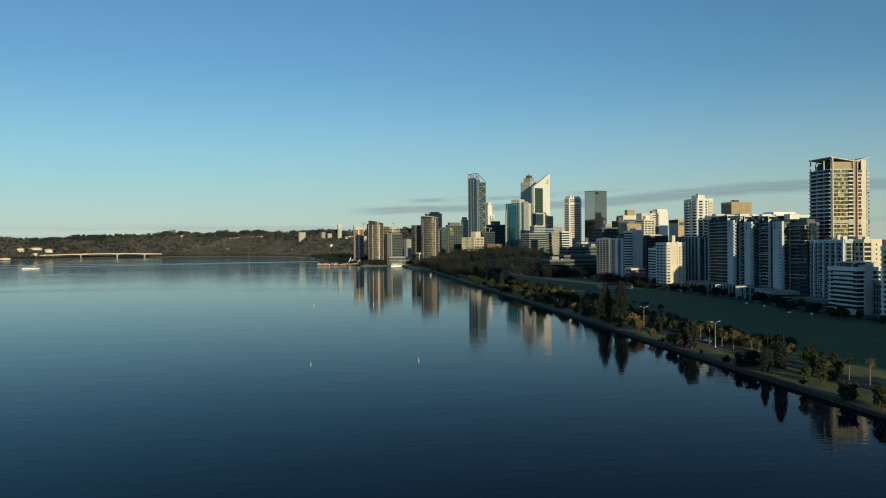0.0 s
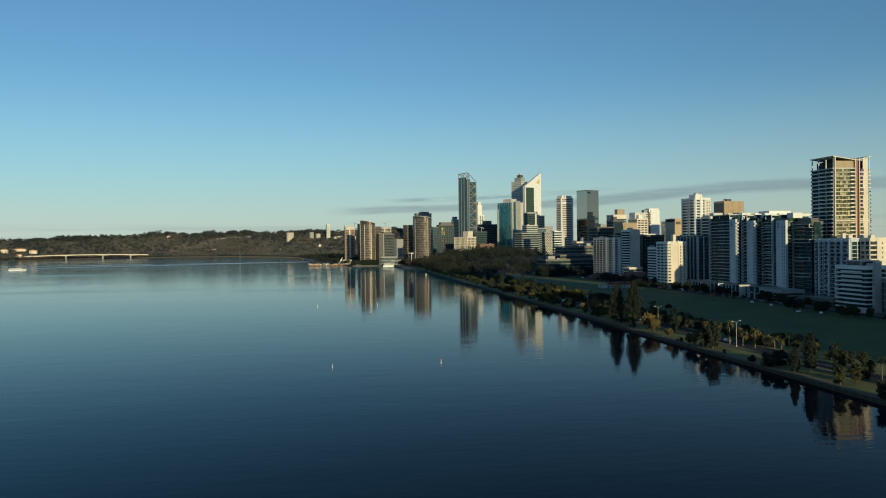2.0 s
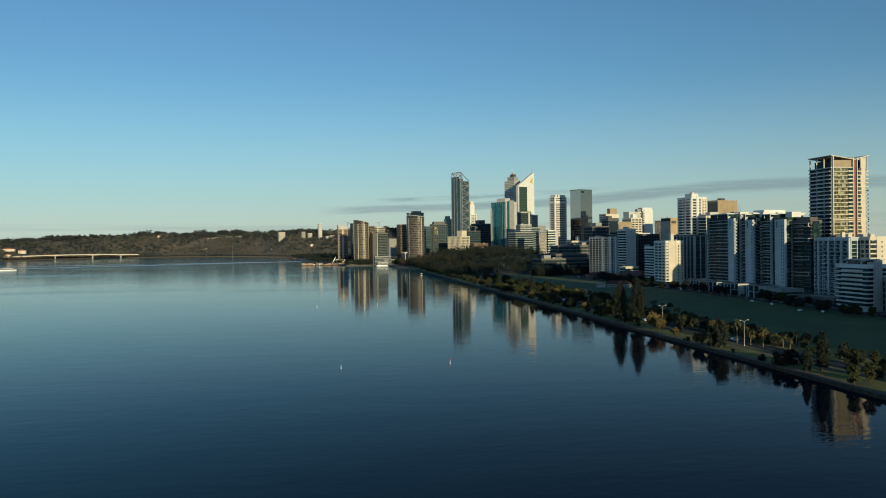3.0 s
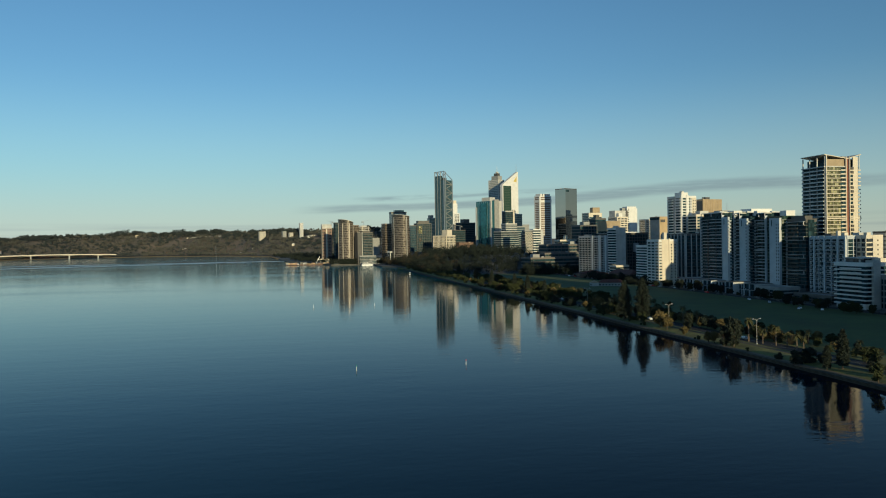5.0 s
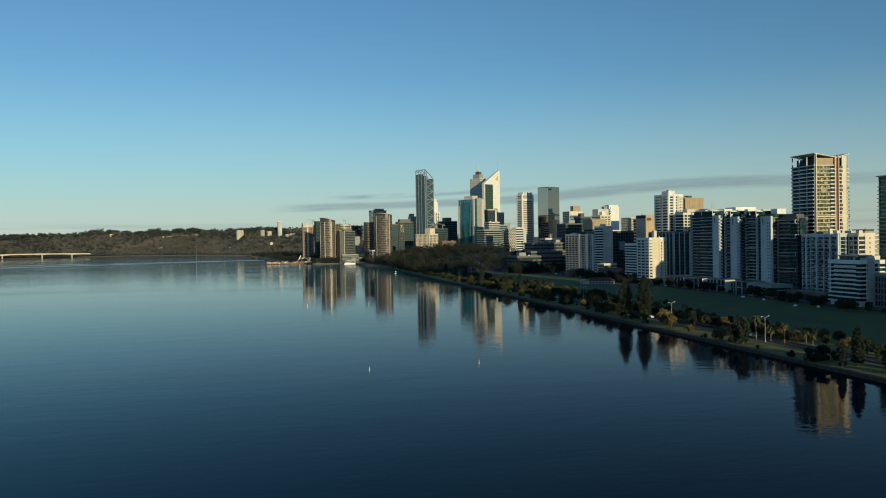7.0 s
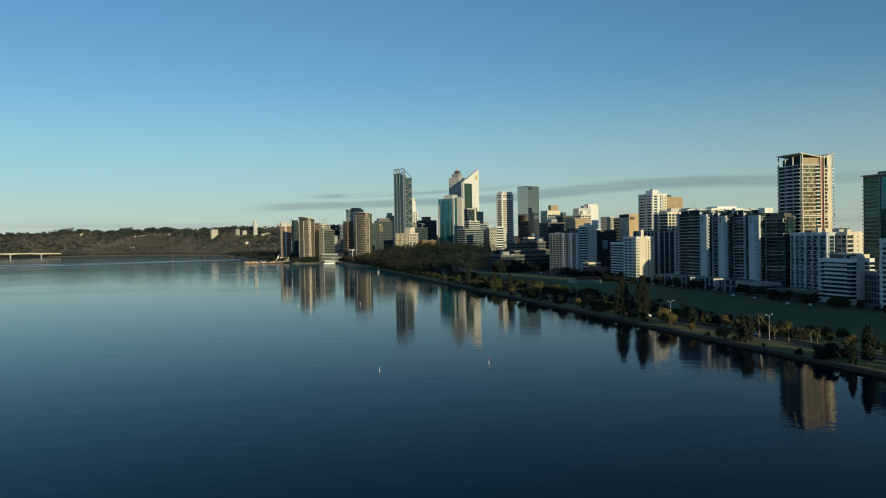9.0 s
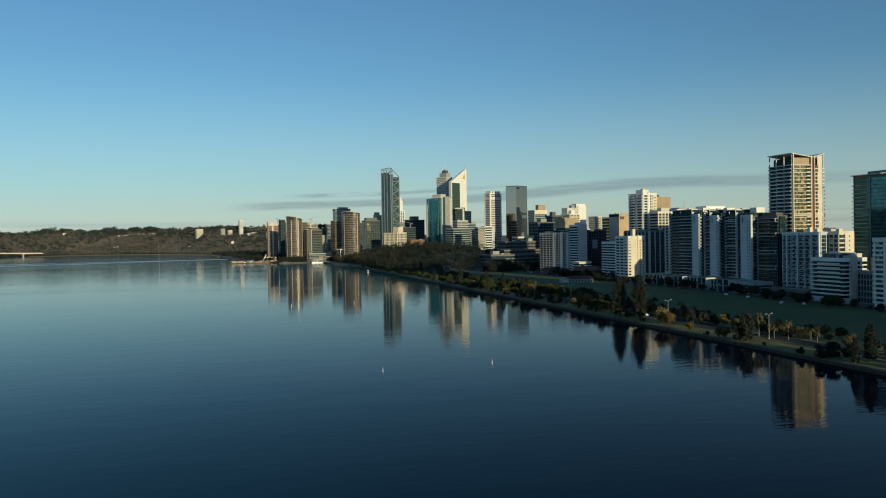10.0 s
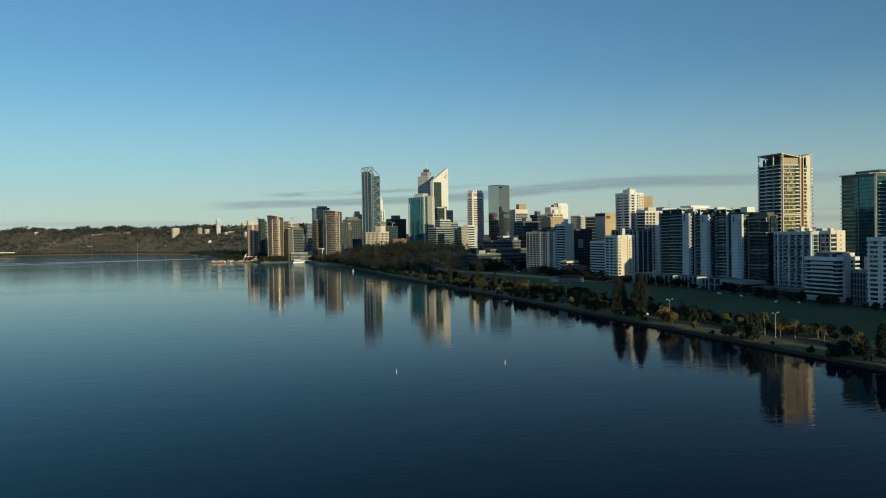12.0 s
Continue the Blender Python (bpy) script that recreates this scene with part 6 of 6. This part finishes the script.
boat(-34, 1582, 5, 30, "white two-decked ferry moored at the quay", 2)
boat(-826, 1727, 3, 34, "pale flat ferry crossing the open river", 1)
boat(-18.5, 1095, 80, 9, "small white motor boat beside the river wall", 1, "motor_boat")
e = thing("jetty", "timber jetty with sheds and barges", "jetty", -152, 1690, 0)
part("deck", Mesh().box(-55, -10, 0.4, 68, 8, 1.6).data("deck", DULLB), e)
for k in range(16):
    part("pile", Mesh().tube((-53 + k * 8, -9.5, -2), (-53 + k * 8, -9.5, 2.6), 0.4, 0.4, 6).data("pile", BARK), e)
for k in range(24):
    x, y, w, h = -54 + k * 5.0 + rng.uniform(-1, 1), rng.uniform(-8, -1), rng.uniform(3.5, 8), rng.uniform(1.2, 4.2)
    m = rng.choice((BRICK, DULLB, LGREY, TAN, DGREY, MGREY, WPAINT))
    part("shed", Mesh().box(x, y, 1.6, x + w, y + rng.uniform(3, 6), 1.6 + h).data("shed", m), e)
    if k % 3 == 0:
        part("shed_roof", Mesh().box(x - 0.5, y - 0.5, 1.6 + h, x + w + 0.5, y + 6.5, 2.0 + h).data("shed_roof", rng.choice((BROWN, DGREY, TAN))), e)
    if k % 4 == 1:
        part("mast", Mesh().tube((x, y, 1.6), (x, y, 9.0), 0.15, 0.1, 5).data("mast", STEEL), e)
e = thing("sail_sculpture", "leaning white sail-shaped quay sculpture", "sculpture", -140, 1760, G)
m = Mesh()
m.v = [(0, 0, 0), (3, 0, 0), (9, 1, 15), (9.6, 1, 15), (0, 2, 0), (3, 2, 0), (9, 1.6, 15), (9.6, 1.6, 15)]
m.f = [(0, 1, 3, 2), (5, 4, 6, 7), (0, 2, 6, 4), (1, 5, 7, 3), (2, 3, 7, 6), (0, 4, 5, 1)]
part("blade", m.data("blade", WPAINT), e)

# road bridge
e = thing("road_bridge", "long pale concrete road bridge over the narrows", "bridge", 0, 0, 0)
A, B = Vector((-1352, 3060, 0)), Vector((-916, 3262, 0))
d = (B - A)
ln = d.length
yawb = math.atan2(d.y, d.x)
N = 48
m = Mesh()
for i in range(N + 1):
    s = i / N
    z = 12.5 + 5.5 * math.sin(math.pi * (0.08 + 0.84 * s))
    dep = 1.8 + 2.6 * max(max(0, 1 - abs(s - p) / 0.14) for p in (0.10, 0.36, 0.64, 0.86)) ** 2
    for yy in (-12, 12):
        m.v += [(ln * s, yy, z), (ln * s, yy * 0.8, z - dep)]
    if i:
        b = i * 4
        m.f += [(b - 4, b, b + 1, b - 3), (b - 2, b - 1, b + 3, b + 2), (b - 4, b - 2, b + 2, b), (b - 3, b + 1, b + 3, b - 1)]
part("deck", m.data("deck", OFFW), e, at=A, turn=yawb)
for s in (0.10, 0.36, 0.64, 0.86):
    z = 12.5 + 5.5 * math.sin(math.pi * (0.08 + 0.84 * s)) - 4.6
    part("bridge_pier", Mesh().box(-1.6, -8, -2, 1.6, 8, z).data("bridge_pier", LGREY), e, at=A + d * s, turn=yawb)
rl, fa = Mesh(), Mesh()
for i in range(N):
    z0, z1 = (12.5 + 5.5 * math.sin(math.pi * (0.08 + 0.84 * s)) for s in (i / N, (i + 1) / N))
    rl.tube((ln * i / N, -11.8, z0 + 1.6), (ln * (i + 1) / N, -11.8, z1 + 1.6), 0.2, 0.2, 4)
    q = len(fa.v)
    fa.v += [(ln * (i + k) / N, yy, (z0, z1)[k] + dz) for k in (0, 1) for yy in (-12.4, -12.05) for dz in (-2.2, 0.9)]
    fa.f += [tuple(q + n for n in f) for f in ((0, 4, 5, 1), (2, 3, 7, 6), (1, 5, 7, 3), (0, 2, 6, 4))]
part("fascia", fa.data("fascia", OFFW), e, at=A, turn=yawb)
part("railing", rl.data("railing", WPAINT), e, at=A, turn=yawb)
for x, y, w, dd, h, rf, lb in ((-690, 3640, 24, 10, 8, OFFW, "pale lodge on the wooded crest"), (-688, 3472, 30, 8, 5, LGREY, "grey shelter below the slope"), (-367, 3160, 25, 8, 6, WPAINT, "white terrace house on the slope"),
                               (-321, 3072, 21, 8, 6, WPAINT, "white terrace house on the slope"), (-204, 2928, 11, 8, 9, WPAINT, "bright white house on the slope"), (-914, 3624, 17, 8, 9, TAN, "small tan lodge on the slope"),
                               (-420, 3200, 20, 8, 5, WPAINT, "white shelter by the far shore road")):
    ob = house(x, y, w, dd, h, rf, OFFW, lb)
    ob.matrix_basis = pose(x, y, hill_z(x, y) - 0.6)
# red-roofed houses on the far bank
for x, y, w, dd, h, rf in ((-1396, 3040, 24, 14, 14, TERRA), (-1372, 3090, 46, 14, 9, TERRA), (-1325, 3118, 28, 14, 13, TERRA), (-1350, 3060, 20, 10, 6, TERRA), (-1384, 2872, 34, 10, 5, LGREY)):
    hz = hill_z(x, y)
    ob = house(x, y, w, dd, h, rf, OFFW, "orange-roofed pale house on the far bank")
    ob.matrix_basis = pose(x, y, hz - 0.5)


def crane(x, y, z, turn, label):
    e = thing("tower_crane", label, "crane", x, y, z, turn)
    part("mast", Mesh().tube((0, 0, 0), (0, 0, 9), 0.7, 0.7, 4).data("mast", STEEL), e)
    part("jib", Mesh().tube((-5, 0, 9), (12, 0, 12), 0.5, 0.35, 4).data("jib", STEEL), e)
    part("counterweight", Mesh().box(-5.5, -1.2, 7, -3, 1.2, 9).data("counterweight", MGREY), e)


crane(-100, 1835, 90.0, 150, "tower crane over the unfinished brick tower")
crane(-30, 1728, 86.8, 20, "tower crane behind the quay")
crane(180, 1652, 72.0, 200, "tower crane beside the dark offices")

# ---- unseen blocks added for shade, beside and behind the flight line ----
for k in range(9):
    yy = 340 - k * 62
    H = (20, 24, 46, 26, 40, 34, 44, 30, 38)[k]
    tower("apartment_block", "added unseen cream apartment block for shade", (168 + 10 * (k % 3), yy - 30), 0, 22, 34, H, int(H / 3), GLASS, OFFW, 1.1, 0.7)
    tower("apartment_block", "added unseen grey apartment block for shade", (250 + 12 * (k % 2), yy - 50), 0, 26, 40, H + 6, int(H / 3), GLASS, LGREY, 1.1, 0.4)
# invented slabs, tall enough to keep the low sun off the lawn
for c, R, L, H in (((94, -150), 56, 30, 105), ((150, -150), 58, 30, 172), ((208, -150), 30, 30, 176), ((4, -130), 88, 26, 38)):
    tower("hotel_block", "added unseen slab that shades the park", c, 0, R, L, H, int(H / 3.2), GLASS, OFFW, 1.1, 0.5, ps=(9, 0.8, 0.5))
# two more out of view, added to shade the lower city blocks
for c, R, L, H in (((292, 396), 50, 36, 94), ((352, 372), 60, 40, 98)):
    tower("apartment_tower", "added unseen tall grey tower that shades city fronts", c, 0, R, L, H, int(H / 3.2), GLASS, LGREY, 1.1, 0.5, ps=(7, 0.8, 0.5), pw=(6, 0.8, 0.5))
